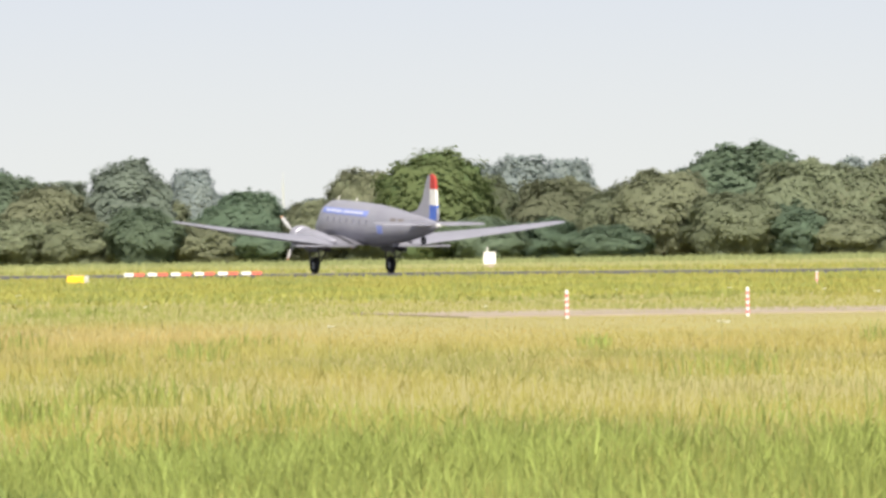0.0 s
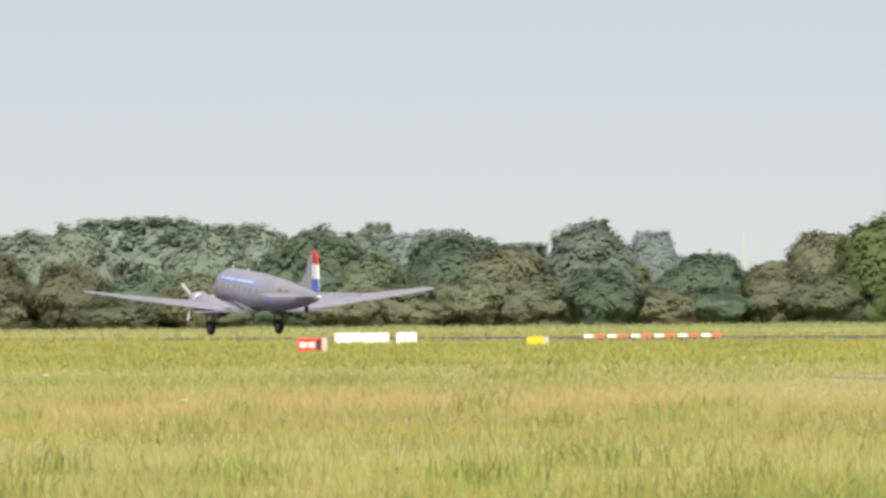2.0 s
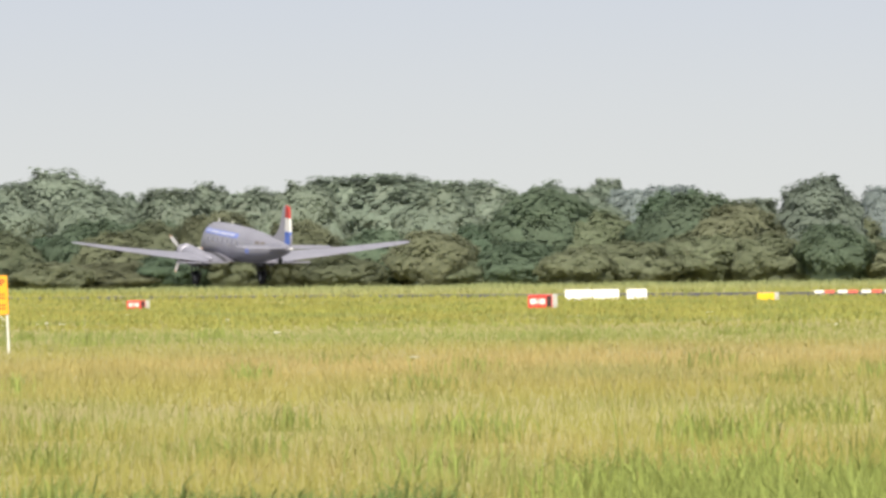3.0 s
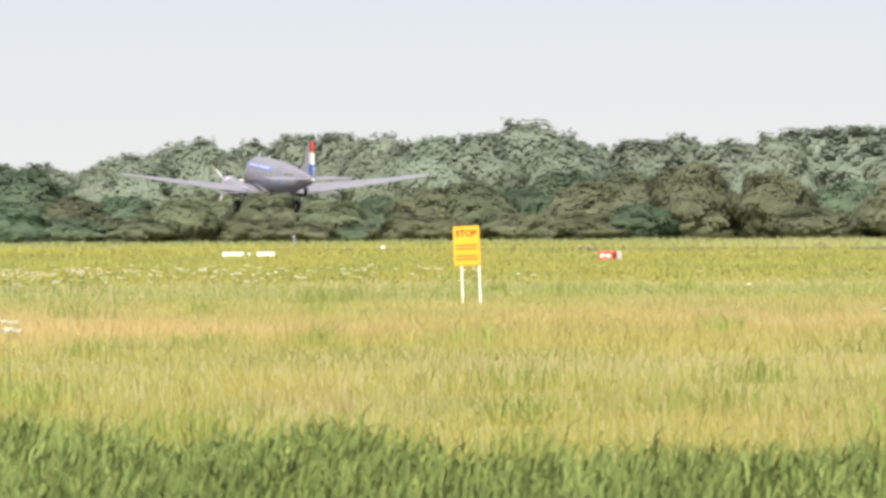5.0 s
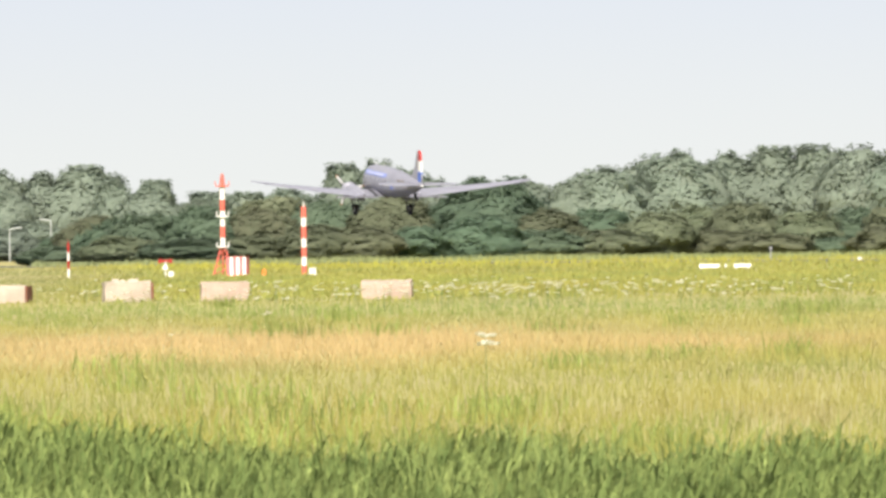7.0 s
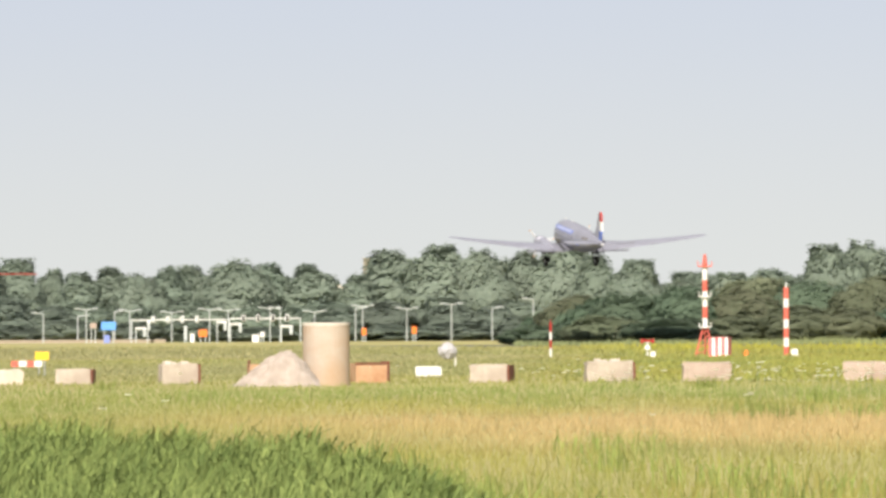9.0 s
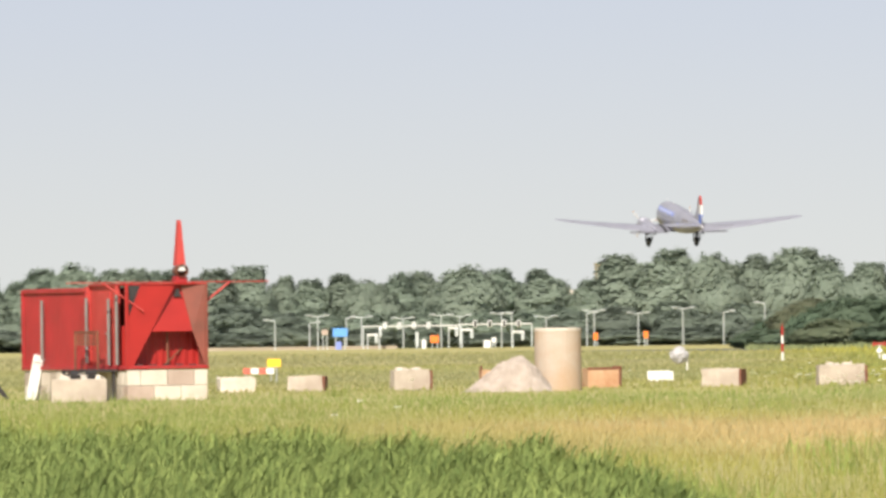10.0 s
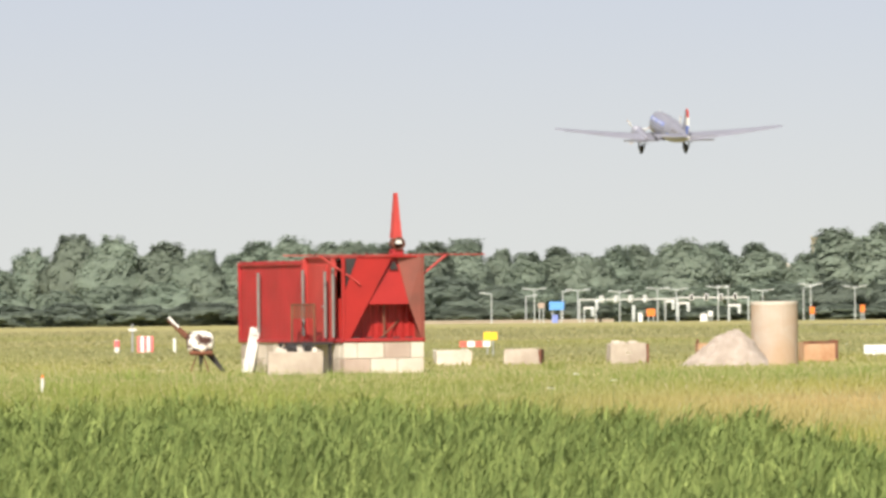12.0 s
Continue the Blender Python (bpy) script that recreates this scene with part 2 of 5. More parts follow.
RUN_BEARING, RUN_SIDE = -19.92, 316.3
RUN_DIR = Vector((math.sin(radians(RUN_BEARING)), math.cos(radians(RUN_BEARING)), 0))
RUN_NORMAL = Vector((RUN_DIR.y, -RUN_DIR.x, 0))
RUN_FOOT = RUN_NORMAL * RUN_SIDE


def strip(name, foot, along, half, a, b, z, material, label, category):
    across = Vector((along.y, -along.x, 0))
    bm = bmesh.new()
    vs = [bm.verts.new(foot + along * s + across * w + Vector((0, 0, z))) for s, w in ((a, -half), (b, -half), (b, half), (a, half))]
    f = bm.faces.new(vs)
    r = bmesh.ops.extrude_face_region(bm, geom=[f])
    bmesh.ops.translate(bm, verts=[v for v in r["geom"] if isinstance(v, bmesh.types.BMVert)], vec=(0, 0, -z - 0.02))
    bmesh.ops.recalc_face_normals(bm, faces=bm.faces)
    return tagged(part(name, bm, material), label, category, kind="structure")


def surfaces():
    strip("road_runway", RUN_FOOT, RUN_DIR, 22.5, -300, 1150, 0.015, M["asphalt"], "long dark asphalt runway", "runway")
    # pale service track crossing the near field
    c = polar(8.6, 272).translation
    strip("road_track", c, Vector((1, 0.02, 0)), 11.0, -8.5, 60, 0.03, M["track"], "pale gravel service track in the grass", "track")


# ---- grass: blades, sown thinner with distance ----
WEDGE = (-10.6, 10.4)
BELT = ((-10.6, 142.0), (-9.2, 134.0), (-6.2, 118.0), (-5.4, 112.0), (-4.75, 86.0), (-4.3, 66.0), (-2.9, 57.0), (0.0, 55.0), (1.9, 52.0), (3.0, 49.5), (4.8, 46.0), (5.6, 38.0), (10.4, 32.0))


def belt_edge(bearing):
    return np.interp(bearing, [b[0] for b in BELT], [b[1] for b in BELT])


def value_noise(x, y, seed):
    """Smooth noise from 0 to 1 on numpy arrays."""
    def h(i, j):
        v = np.sin(i * 127.1 + j * 311.7 + seed * 74.7) * 43758.5453
        return v - np.floor(v)
    i, j = np.floor(x), np.floor(y)
    u, v = x - i, y - j
    u, v = u * u * (3 - 2 * u), v * v * (3 - 2 * v)
    return (h(i, j) * (1 - u) + h(i + 1, j) * u) * (1 - v) + (h(i, j + 1) * (1 - u) + h(i + 1, j + 1) * u) * v


def sow(name, x, y, height, width, lean, colour, label, rng, segments=2, wind=None, root=0.0, material="grass"):
    """One mesh of bent tapering blades at x, y."""
    n = len(x)
    turn = rng.uniform(0, math.tau, n) if wind is None else rng.normal(wind, 1.6, n)
    face = rng.uniform(-1.0, 1.0, n)
    dx, dy = np.cos(turn) * lean * height, np.sin(turn) * lean * height
    wx, wy = np.cos(face) * width / 2, np.sin(face) * width / 2
    k = 2 * segments + 1
    co = np.zeros((n, k, 3), np.float32)
    for s in range(segments):
        f = s / segments
        w = 1 - 0.45 * f
        for side, sg in ((0, -1), (1, 1)):
            co[:, 2 * s + side, 0] = x + dx * f * f + sg * wx * w
            co[:, 2 * s + side, 1] = y + dy * f * f + sg * wy * w
            co[:, 2 * s + side, 2] = root + height * f * (1 - 0.3 * lean * f) - 0.02 * (s == 0)
    co[:, -1, 0], co[:, -1, 1], co[:, -1, 2] = x + dx, y + dy, root + height * (1 - 0.55 * lean)
    tris = []
    for s in range(segments):
        a = 2 * s
        if s < segments - 1:
            tris += [(a, a + 1, a + 3), (a, a + 3, a + 2)]
        else:
            tris += [(a, a + 1, k - 1)]
    t = np.array(tris, np.int32)
    idx = (np.arange(n, dtype=np.int32)[:, None, None] * k + t[None]).reshape(-1)
    me = bpy.data.meshes.new(name)
    me.vertices.add(n * k)
    me.vertices.foreach_set("co", co.reshape(-1))
    me.loops.add(len(idx))
    me.loops.foreach_set("vertex_index", idx)
    me.polygons.add(len(idx) // 3)
    me.polygons.foreach_set("loop_start", np.arange(0, len(idx), 3, dtype=np.int32))
    me.update(calc_edges=True)
    at = me.color_attributes.new("hue", "FLOAT_COLOR", "POINT")
    rgba = np.ones((n, k, 4), np.float32)
    rgba[:, :, :3] = colour[:, None, :]
    at.data.foreach_set("color", rgba.reshape(-1))
    me.materials.append(M[material])
    return tagged(new(name, me), label, "grass", kind="stuff")


GREEN, LIME, STRAW, OLIVE, REED, REED_PALE, RAPE = (np.array(c) for c in (
    (0.205, 0.265, 0.080), (0.345, 0.355, 0.098), (0.56, 0.42, 0.215), (0.335, 0.315, 0.095), (0.128, 0.178, 0.055), (0.290, 0.345, 0.112), (0.50, 0.46, 0.06)))


def field_colours(x, y, rng):
    """Sward of the field: lime and olive, a dry band across its middle, greener beside the ditch, yellow flowers far out."""
    d, b = np.hypot(x, y), np.degrees(np.arctan2(x, y))
    p1, p2 = value_noise(x / 9, y / 22, 1), value_noise(x / 2.6, y / 11, 2)
    c = LIME + (OLIVE - LIME) * p1[:, None]
    c = c + (GREEN - c) * (np.clip(p2 * 2.6 - 1.2, 0, 1) * 0.9)[:, None]
    wave = 18 * (value_noise(b * 1.7, d * 0, 5) - 0.5)
    dry = np.exp(-((d + wave - 196 - 3 * b) / 40.0) ** 2) * (0.55 + 0.45 * np.clip((1.0 - b) / 3, 0, 1)) * np.clip((b + 7.2) / 1.2, 0, 1)
    dry = np.maximum(dry * (0.45 + 0.75 * p1), 0.35 * np.clip(p2 * 3 - 2.1, 0, 1))
    c = c + (STRAW - c) * np.clip(dry, 0, 1)[:, None]
    lush = np.exp(-((d + wave - 285) / 32.0) ** 2) * np.clip((7.5 - b) / 4, 0.2, 0.85)
    c = c + (GREEN * 1.15 - c) * lush[:, None]
    near = np.clip((-5.0 - b) / 1.5, 0, 1) * np.clip((300 - d) / 60, 0, 1) * 0.55
    c = c + (GREEN * 1.1 - c) * near[:, None]
    patch = 1.6 * np.exp(-((d - 146) / 14) ** 2 - ((b + 8.85) / 0.15) ** 2)
    c = c + (STRAW - c) * np.clip(patch, 0, 1)[:, None]
    rosy = np.clip(value_noise(x / 1.6, y / 7, 12) * 3 - 1.9, 0, 1) * np.clip((240 - d) / 30, 0, 1) * np.clip((b + 4) / 3, 0, 1)
    c = c + (np.array((0.50, 0.37, 0.19)) - c) * (0.35 * rosy)[:, None]
    fallow = np.clip((d - 560) / 120, 0, 1) * np.clip((-3.6 - b) / 0.8, 0, 1) * np.clip(value_noise(b * 0.5, d / 75, 21) * 2.2 - 0.5, 0, 1)
    c = c + (np.array((0.33, 0.29, 0.17)) - c) * (0.8 * fallow)[:, None]
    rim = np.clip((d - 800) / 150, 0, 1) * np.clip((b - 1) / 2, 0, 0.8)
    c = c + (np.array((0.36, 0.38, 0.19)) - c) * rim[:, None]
    verge = np.clip((b - 3.5) / 2, 0, 1) * np.clip((80 - d + wave) / 12, 0, 1) * (0.2 + 0.6 * p2)
    c = c + (GREEN * 1.2 - c) * verge[:, None]
    warm = 0.10 * np.clip((b + 1.0) / 2.5, 0, 1) * np.clip((285 - d) / 70, 0, 1)
    c = c + (STRAW - c) * warm[:, None]
    bloom = np.clip(1 - np.abs(d - 930) / 170, 0, 1) * np.clip((1.5 - b) / 2, 0, 1) * np.clip((b + 5.0) / 1.0, 0, 1) * 0.8
    c = c + (RAPE - c) * bloom[:, None]
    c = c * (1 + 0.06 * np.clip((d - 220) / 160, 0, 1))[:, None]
    # haze put into the grass colour: the left field greys with distance
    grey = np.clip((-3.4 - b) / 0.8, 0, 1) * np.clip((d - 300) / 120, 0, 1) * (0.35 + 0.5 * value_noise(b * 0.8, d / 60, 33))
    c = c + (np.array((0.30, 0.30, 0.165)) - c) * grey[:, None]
    return c * rng.uniform(0.92, 1.08, len(x))[:, None]


def meadow():
    rng = np.random.default_rng(7)
    for name, n, d0, d1, hh, ww, seg in (("grass_near", 230000, 34, 215, (0.12, 0.34), (0.006, 0.012), 2), ("grass_middle", 230000, 130, 640, (0.12, 0.30), (0.014, 0.032), 1), ("grass_far", 200000, 330, 1160, (0.14, 0.32), (0.08, 0.19), 1)):
        b = rng.uniform(*WEDGE, n)
        d = 1 / rng.uniform(1 / d1, 1 / d0, n)
        keep = d > belt_edge(b) * 0.93
        keep &= rng.random(n) < (np.clip((d - d0) / (0.5 * d0), 0, 1) if d0 > 100 else 1.0)
        keep &= rng.random(n) < (np.clip((d1 - d) / 70, 0, 1) if d1 < 300 else 1.0)
        x, y = d * np.sin(np.radians(b)), d * np.cos(np.radians(b))
        rel = np.stack((x, y), 1) @ np.array(RUN_NORMAL[:2])
        keep &= (np.abs(rel - RUN_SIDE) > 23.5) | (np.stack((x, y), 1) @ np.array(RUN_DIR[:2]) > 1152)
        keep &= ~((np.abs(y - 269) < 10.0) & (b > 6.7 + 0.6 * value_noise(x / 2, y / 3, 19)) & (value_noise(x / 2.2, y / 3, 9) > 0.42))
        x, y, d = x[keep], y[keep], d[keep]
        tall = 0.65 + 0.7 * value_noise(x / 4, y / 9, 3)
        h = rng.uniform(*hh, len(x)) * tall
        bb = np.degrees(np.arctan2(x, y))
        h *= 1 - 0.72 * np.clip((bb - 5.6) / 0.8, 0, 1) * np.clip((d - 165 - 20 * value_noise(x / 5, y / 9, 31)) / 55, 0, 1) * np.clip((275 - d) / 12, 0, 1)
        h *= 1 + 1.3 * np.clip((d - 690) / 60, 0, 1) * np.clip((6.4 - bb) / 0.8, 0, 1)
        h *= 1 - 0.5 * np.clip((-3.6 - bb) / 0.6, 0, 1) * np.clip((d - 300) / 60, 0, 1)
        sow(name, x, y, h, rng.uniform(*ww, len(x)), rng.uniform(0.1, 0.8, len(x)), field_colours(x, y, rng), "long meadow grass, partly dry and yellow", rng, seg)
    # pale tall grass along the foot of the trees
    n = 26000
    b = rng.uniform(-4.2, WEDGE[1], n)
    d = rng.uniform(1120, 1158, n)
    x, y = d * np.sin(np.radians(b)), d * np.cos(np.radians(b))
    col = np.array((0.30, 0.34, 0.16)) * rng.uniform(0.85, 1.15, n)[:, None]
    sow("foot_grass", x, y, rng.uniform(0.5, 0.95, n) * (0.5 + 0.8 * value_noise(x / 7, y / 9, 41)), rng.uniform(0.10, 0.2, n), rng.uniform(0.1, 0.5, n), col, "pale tall grass along the foot of the trees", rng, 1)
    # tall lush growth along the ditch: broad arching leaves at all heights of the stalks
    n = 230000
    b = rng.uniform(*WEDGE, n)
    d = belt_edge(b) * (1 - 0.62 * rng.random(n) ** 1.3) * (1 + 0.10 * np.clip((-4.6 - b) / 0.8, 0, 1) * (2 * value_noise(b * 6, b * 0, 51) - 1 + rng.normal(0, 0.7, n))) + rng.normal(0, 0.6, n)
    x, y = d * np.sin(np.radians(b)), d * np.cos(np.radians(b))
    top = 0.44 + 0.26 * value_noise(x / 0.8, y / 2.5, 4) + 0.10 * value_noise(x / 0.2, y / 0.6, 24)
    root = top * rng.uniform(0.25, 0.92, n)
    far_off = np.clip((-4.6 - b) / 1.0, 0, 1)
    root = root * (1 - 0.25 * far_off)
    clump = value_noise(x / 0.35, y / 1.1, 14)
    mixv = np.clip(rng.normal(0.32, 0.26, n) + 0.12 * far_off + 0.8 * (clump - 0.5), 0, 1)[:, None]
    col = (REED + (REED_PALE - REED) * mixv) * rng.uniform(0.78, 1.22, n)[:, None]
    sow("tall_grass", x, y, rng.uniform(0.12, 0.30, n) * (1 + 0.6 * far_off), rng.uniform(0.008, 0.017, n) * np.clip(d / 55, 1, 2), rng.uniform(0.35, 1.3, n), col, "tall lush dark green grass along a ditch", rng, 2, 0.2, root, "reed")
    n = 40000
    b = rng.uniform(*WEDGE, n)
    d = belt_edge(b) * (1 - 0.62 * rng.random(n) ** 1.3)
    x, y = d * np.sin(np.radians(b)), d * np.cos(np.radians(b))
    col = (REED + (REED_PALE - REED) * 0.25) * rng.uniform(0.7, 1.2, n)[:, None]
    sow("tall_grass_stalks", x, y, rng.uniform(0.45, 0.8, n), rng.uniform(0.006, 0.010, n) * np.clip(d / 55, 1, 2), rng.uniform(0.05, 0.4, n), col, "upright green stalks of tall ditch grass", rng, 2, 0.2, 0.0, "reed")
    # low dark sheet added under it, so gaps between leaves read as shade
    bm = bmesh.new()
    rows = []
    for q in np.linspace(-11.0, 10.8, 120):
        e = float(belt_edge(q))
        rows.append([bm.verts.new((k * math.sin(radians(q)), k * math.cos(radians(q)), z)) for k, z in ((e * 0.30, -0.02), (e * 0.33, 0.05), (e * 0.90, 0.05), (e * 0.93, -0.02))])
    for p0, p1 in zip(rows, rows[1:]):
        for i in range(3):
            bm.faces.new((p0[i], p1[i], p1[i + 1], p0[i + 1]))
    bmesh.ops.recalc_face_normals(bm, faces=bm.faces)
    tagged(part("ground_dark_sheet", bm, M["bank"]), "dark earth sheet added under tall grass to darken its gaps", "ground", kind="structure")


# ---- trees ----
def crown_point(u, a, height, wide, low, slim, seed):
    """A point of the crown's uneven skin at level u and bearing a, and the swell of its bough there."""
    prof = math.sin(math.pi * min(0.985, 0.20 + 0.785 * u ** 1.15)) ** (0.62 if slim else 0.58)
    p = Vector((math.cos(a) * wide * 0.5 * prof, math.sin(a) * wide * 0.5 * prof, height * (low + (0.97 - low) * u)))
    c = Vector((0, 0, height * 0.42))
    q = p + Vector((seed * 13.7, seed * 3.1, 0))
    k = 3.2 / wide
    swell = 0.34 * noise.noise(q * k) + 0.22 * noise.noise(q * k * 2.3 + Vector((5, 0, 0)))
    r = c + (p - c) * (1 + swell)
    r.z = min(max(r.z, 0.1), height)
    return r, swell


def tree_mesh(seed, height, wide, leaf, slim=False, low=0.06, leaves=2600, near=True):
    """Trunk with limbs, and a crown of leaf clumps on an uneven skin; returns the meshes."""
    rng = np.random.default_rng(seed)
    bm = bmesh.new()
    tube(bm, (0, 0, -0.1), (0.1, 0, height * 0.45), 0.021 * height, 0.010 * height, 8)
    for i in range(16):
        tip, _ = crown_point(rng.uniform(0.25, 0.95), i * 2.4, height, wide, low, slim, seed)
        tube(bm, (0.05, 0, min(height * 0.42, tip.z * 0.6)), tuple(tip * 0.93), 0.006 * height, 0.02, 4, cap=False)
    trunk = mesh_of("trunk", bm, M["bark"])
    pts, swell = [], []
    for u, a in zip(rng.random(leaves), rng.uniform(0, math.tau, leaves)):
        q, w = crown_point(u, a, height, wide, low, slim, seed)
        pts.append(q[:])
        swell.append(w)
    pos, swell = np.array(pts), np.array(swell)
    mid = np.array((0, 0, height * 0.42))
    pos = mid + (pos - mid) * rng.uniform(0.92, 1.02, leaves)[:, None]
    pos += rng.normal(scale=0.12, size=pos.shape) * (height / 11) ** 0.5
    pos[:, 2] = np.maximum(pos[:, 2], 0.15)
    out = (pos - mid) / np.array((wide * 0.5, wide * 0.5, height * 0.5))
    soft = out + np.array((0, 0, 0.25)) + np.array([noise.noise_vector(Vector(p) * (4.5 / wide))[:] for p in pos]) * (0.55 if near else 0.3)
    soft /= np.linalg.norm(soft, axis=1)[:, None]
    nrm = soft + rng.normal(scale=0.20, size=(leaves, 3))
    nrm /= np.linalg.norm(nrm, axis=1)[:, None]
    ref = rng.normal(size=(leaves, 3))
    a = np.cross(nrm, ref)
    a /= np.linalg.norm(a, axis=1)[:, None]
    b = np.cross(nrm, a)
    size = rng.uniform(0.18, 0.44, leaves)[:, None] * (height / 11) ** 0.5
    ring = [pos + a * size, pos - a * size * 0.45 + b * size * 0.8, pos - a * size * 0.5 - b * size * 0.75]
    co = np.stack(ring, 1).reshape(-1, 3)
    faces = np.arange(leaves * 3).reshape(-1, 3).tolist()
    # dense leafy heart of the crown, just under its skin
    rows, turns = 16, 22
    core = []
    for i in range(rows + 1):
        for j in range(turns):
            q, _ = crown_point(i / rows, j * math.tau / turns, height, wide, low, slim, seed)
            core.append((mid + (np.array(q[:]) - mid) * 0.94 + rng.normal(scale=0.05, size=3)).tolist())
    quads = [(i * turns + j, i * turns + (j + 1) % turns, (i + 1) * turns + (j + 1) % turns, (i + 1) * turns + j) for i in range(rows) for j in range(turns)]
    quads.append(tuple(rows * turns + j for j in range(turns)))
    mass = bpy.data.meshes.new("inner_crown")
    mass.from_pydata(core, [], quads)
    mass.shade_smooth()
    mass.materials.append(leaf)
    me = bpy.data.meshes.new("crown")
    me.from_pydata(co.tolist(), [], faces)
    # leaves share the soft outward shading of their bough
    me.shade_smooth()
    me.normals_split_custom_set_from_vertices(np.repeat(0.85 * soft + 0.15 * nrm, 3, axis=0).tolist())
    me.materials.append(leaf)
    return trunk, mass, me


KINDS = {}


def tree_kinds():
    table = (("oak", "leaf_dark", 9.5, 10.0, False, "broad dark green field tree in full leaf"),
             ("thorn", "leaf_brown", 8.0, 9.0, False, "brownish green hedgerow tree in full leaf"),
             ("maple", "leaf_bright", 11.0, 10.5, False, "bright green rounded broadleaf tree"),
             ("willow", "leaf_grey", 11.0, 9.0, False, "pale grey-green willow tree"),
             # the far kinds: pale grey-green is haze put into their leaf colour
             ("poplar", "leaf_far_hazed", 17.0, 9.0, True, "tall slim poplar in a wood, hazed grey-green"),
             ("alder", "leaf_far_hazed", 15.0, 12.0, False, "tall tree in a distant wood, hazed grey-green"),
             ("aspen", "leaf_blue_hazed", 15.0, 12.0, False, "pale hazy green tree in a distant wood"))
    for i, (kind, leaf, h, w, slim, label) in enumerate(table):
        for v in range(3):
            KINDS[kind, v] = (*tree_mesh(100 + i * 10 + v, h, w, M[leaf], slim, 0.05 if i < 4 else 0.03, 7500 if i < 4 else 5500, i < 4), h, w, label)


def tree(kind, bearing, dist, height, width=None, variant=None, group="", turn=None):
    v = random.randrange(3) if variant is None else variant
    trunk, mass, crown, h, w, label = KINDS[kind, v]
    s = height / h
    sw = s if width is None else width / w
    m = polar(bearing, dist, 0, random.uniform(0, 360) if turn is None else turn)
    ob = thing("tree", m, label, "tree", group)
    ob.scale = (sw, sw, s)
    for nm, me in (("trunk", trunk), ("inner_crown", mass), ("crown", crown)):
        c = new(nm, me)
        c.parent = ob
    return ob

FRONT_A = (  # bearing, height, width, kind
    (-3.87, 4.5, 4.5, 'oak'), (-3.84, 5.6, 7.6, 'thorn'), (-3.7, 5.4, 7.0, 'oak'), (-3.56, 5.9, 7.6, 'oak'),
    (-3.25, 6.6, 7.6, 'oak'), (-2.94, 6.3, 7.0, 'thorn'), (-2.87, 7.6, 7.6, 'thorn'), (-2.56, 7.2, 7.6, 'oak'),
    (-2.22, 7.5, 8.3, 'thorn'), (-1.7, 9.5, 10.2, 'oak'), (-1.38, 5.8, 7.0, 'thorn'), (-1.1, 5.9, 7.0, 'oak'),
    (-0.79, 5.3, 7.0, 'thorn'), (-0.54, 5.9, 7.6, 'thorn'), (-0.27, 6.2, 7.6, 'thorn'), (0.04, 5.2, 6.4, 'thorn'),
)
FRONT_B = (  # bearing, height, width, kind
    (0.32, 5.5, 7.0, 'oak'), (0.6, 6.4, 7.6, 'thorn'), (0.82, 7.0, 7.6, 'thorn'), (1.16, 6.5, 7.6, 'oak'),
    (1.35, 8.5, 8.3, 'oak'), (1.44, 6.9, 7.0, 'thorn'), (1.66, 8.4, 8.3, 'oak'), (1.68, 8.0, 8.3, 'thorn'),
    (2.02, 9.1, 7.6, 'thorn'), (2.47, 8.0, 7.0, 'thorn'), (2.87, 7.0, 8.3, 'oak'), (3.18, 6.6, 7.6, 'thorn'),
    (3.46, 7.4, 7.6, 'oak'), (3.8, 11.5, 10.8, 'oak'), (4.11, 8.6, 7.6, 'thorn'), (4.53, 10.9, 9.6, 'oak'),
)
FRONT_C = (  # bearing, height, width, kind
    (4.6, 10.8, 9.6, 'oak'), (4.85, 9.4, 8.9, 'thorn'), (5.3, 12.2, 8.9, 'willow'), (5.93, 8.7, 8.3, 'oak'),
    (6.34, 7.5, 6.4, 'thorn'), (6.59, 11.0, 7.0, 'thorn'), (6.99, 12.9, 11.5, 'maple'), (7.19, 10.6, 7.6, 'thorn'),
    (7.67, 9.7, 9.6, 'thorn'), (7.98, 8.4, 7.0, 'thorn'), (8.24, 10.3, 9.6, 'thorn'), (8.69, 13.5, 13.4, 'oak'),
    (9.0, 11.3, 10.2, 'thorn'), (9.25, 10.6, 8.9, 'thorn'), (9.5, 11.2, 9.6, 'thorn'),
)
FAR_A = (  # bearing, height, width, kind
    (-3.86, 16.7, 13.3, 'alder'), (-3.52, 14.1, 8.2, 'alder'), (-3.19, 11.4, 10.3, 'alder'), (-2.81, 12.3, 12.3, 'alder'),
    (-2.8, 12.6, 10.3, 'alder'), (-2.46, 16.7, 10.3, 'alder'), (-2.31, 17.5, 11.3, 'alder'), (-2.15, 14.9, 8.2, 'alder'),
    (-1.24, 14.4, 6.2, 'poplar'), (-1.04, 15.8, 9.2, 'alder'), (-0.82, 17.7, 8.2, 'poplar'), (-0.64, 18.6, 9.2, 'alder'),
    (-0.39, 18.3, 8.2, 'poplar'), (-0.14, 18.9, 9.2, 'alder'), (0.11, 19.1, 8.2, 'poplar'), (0.35, 19.0, 9.2, 'alder'),
)
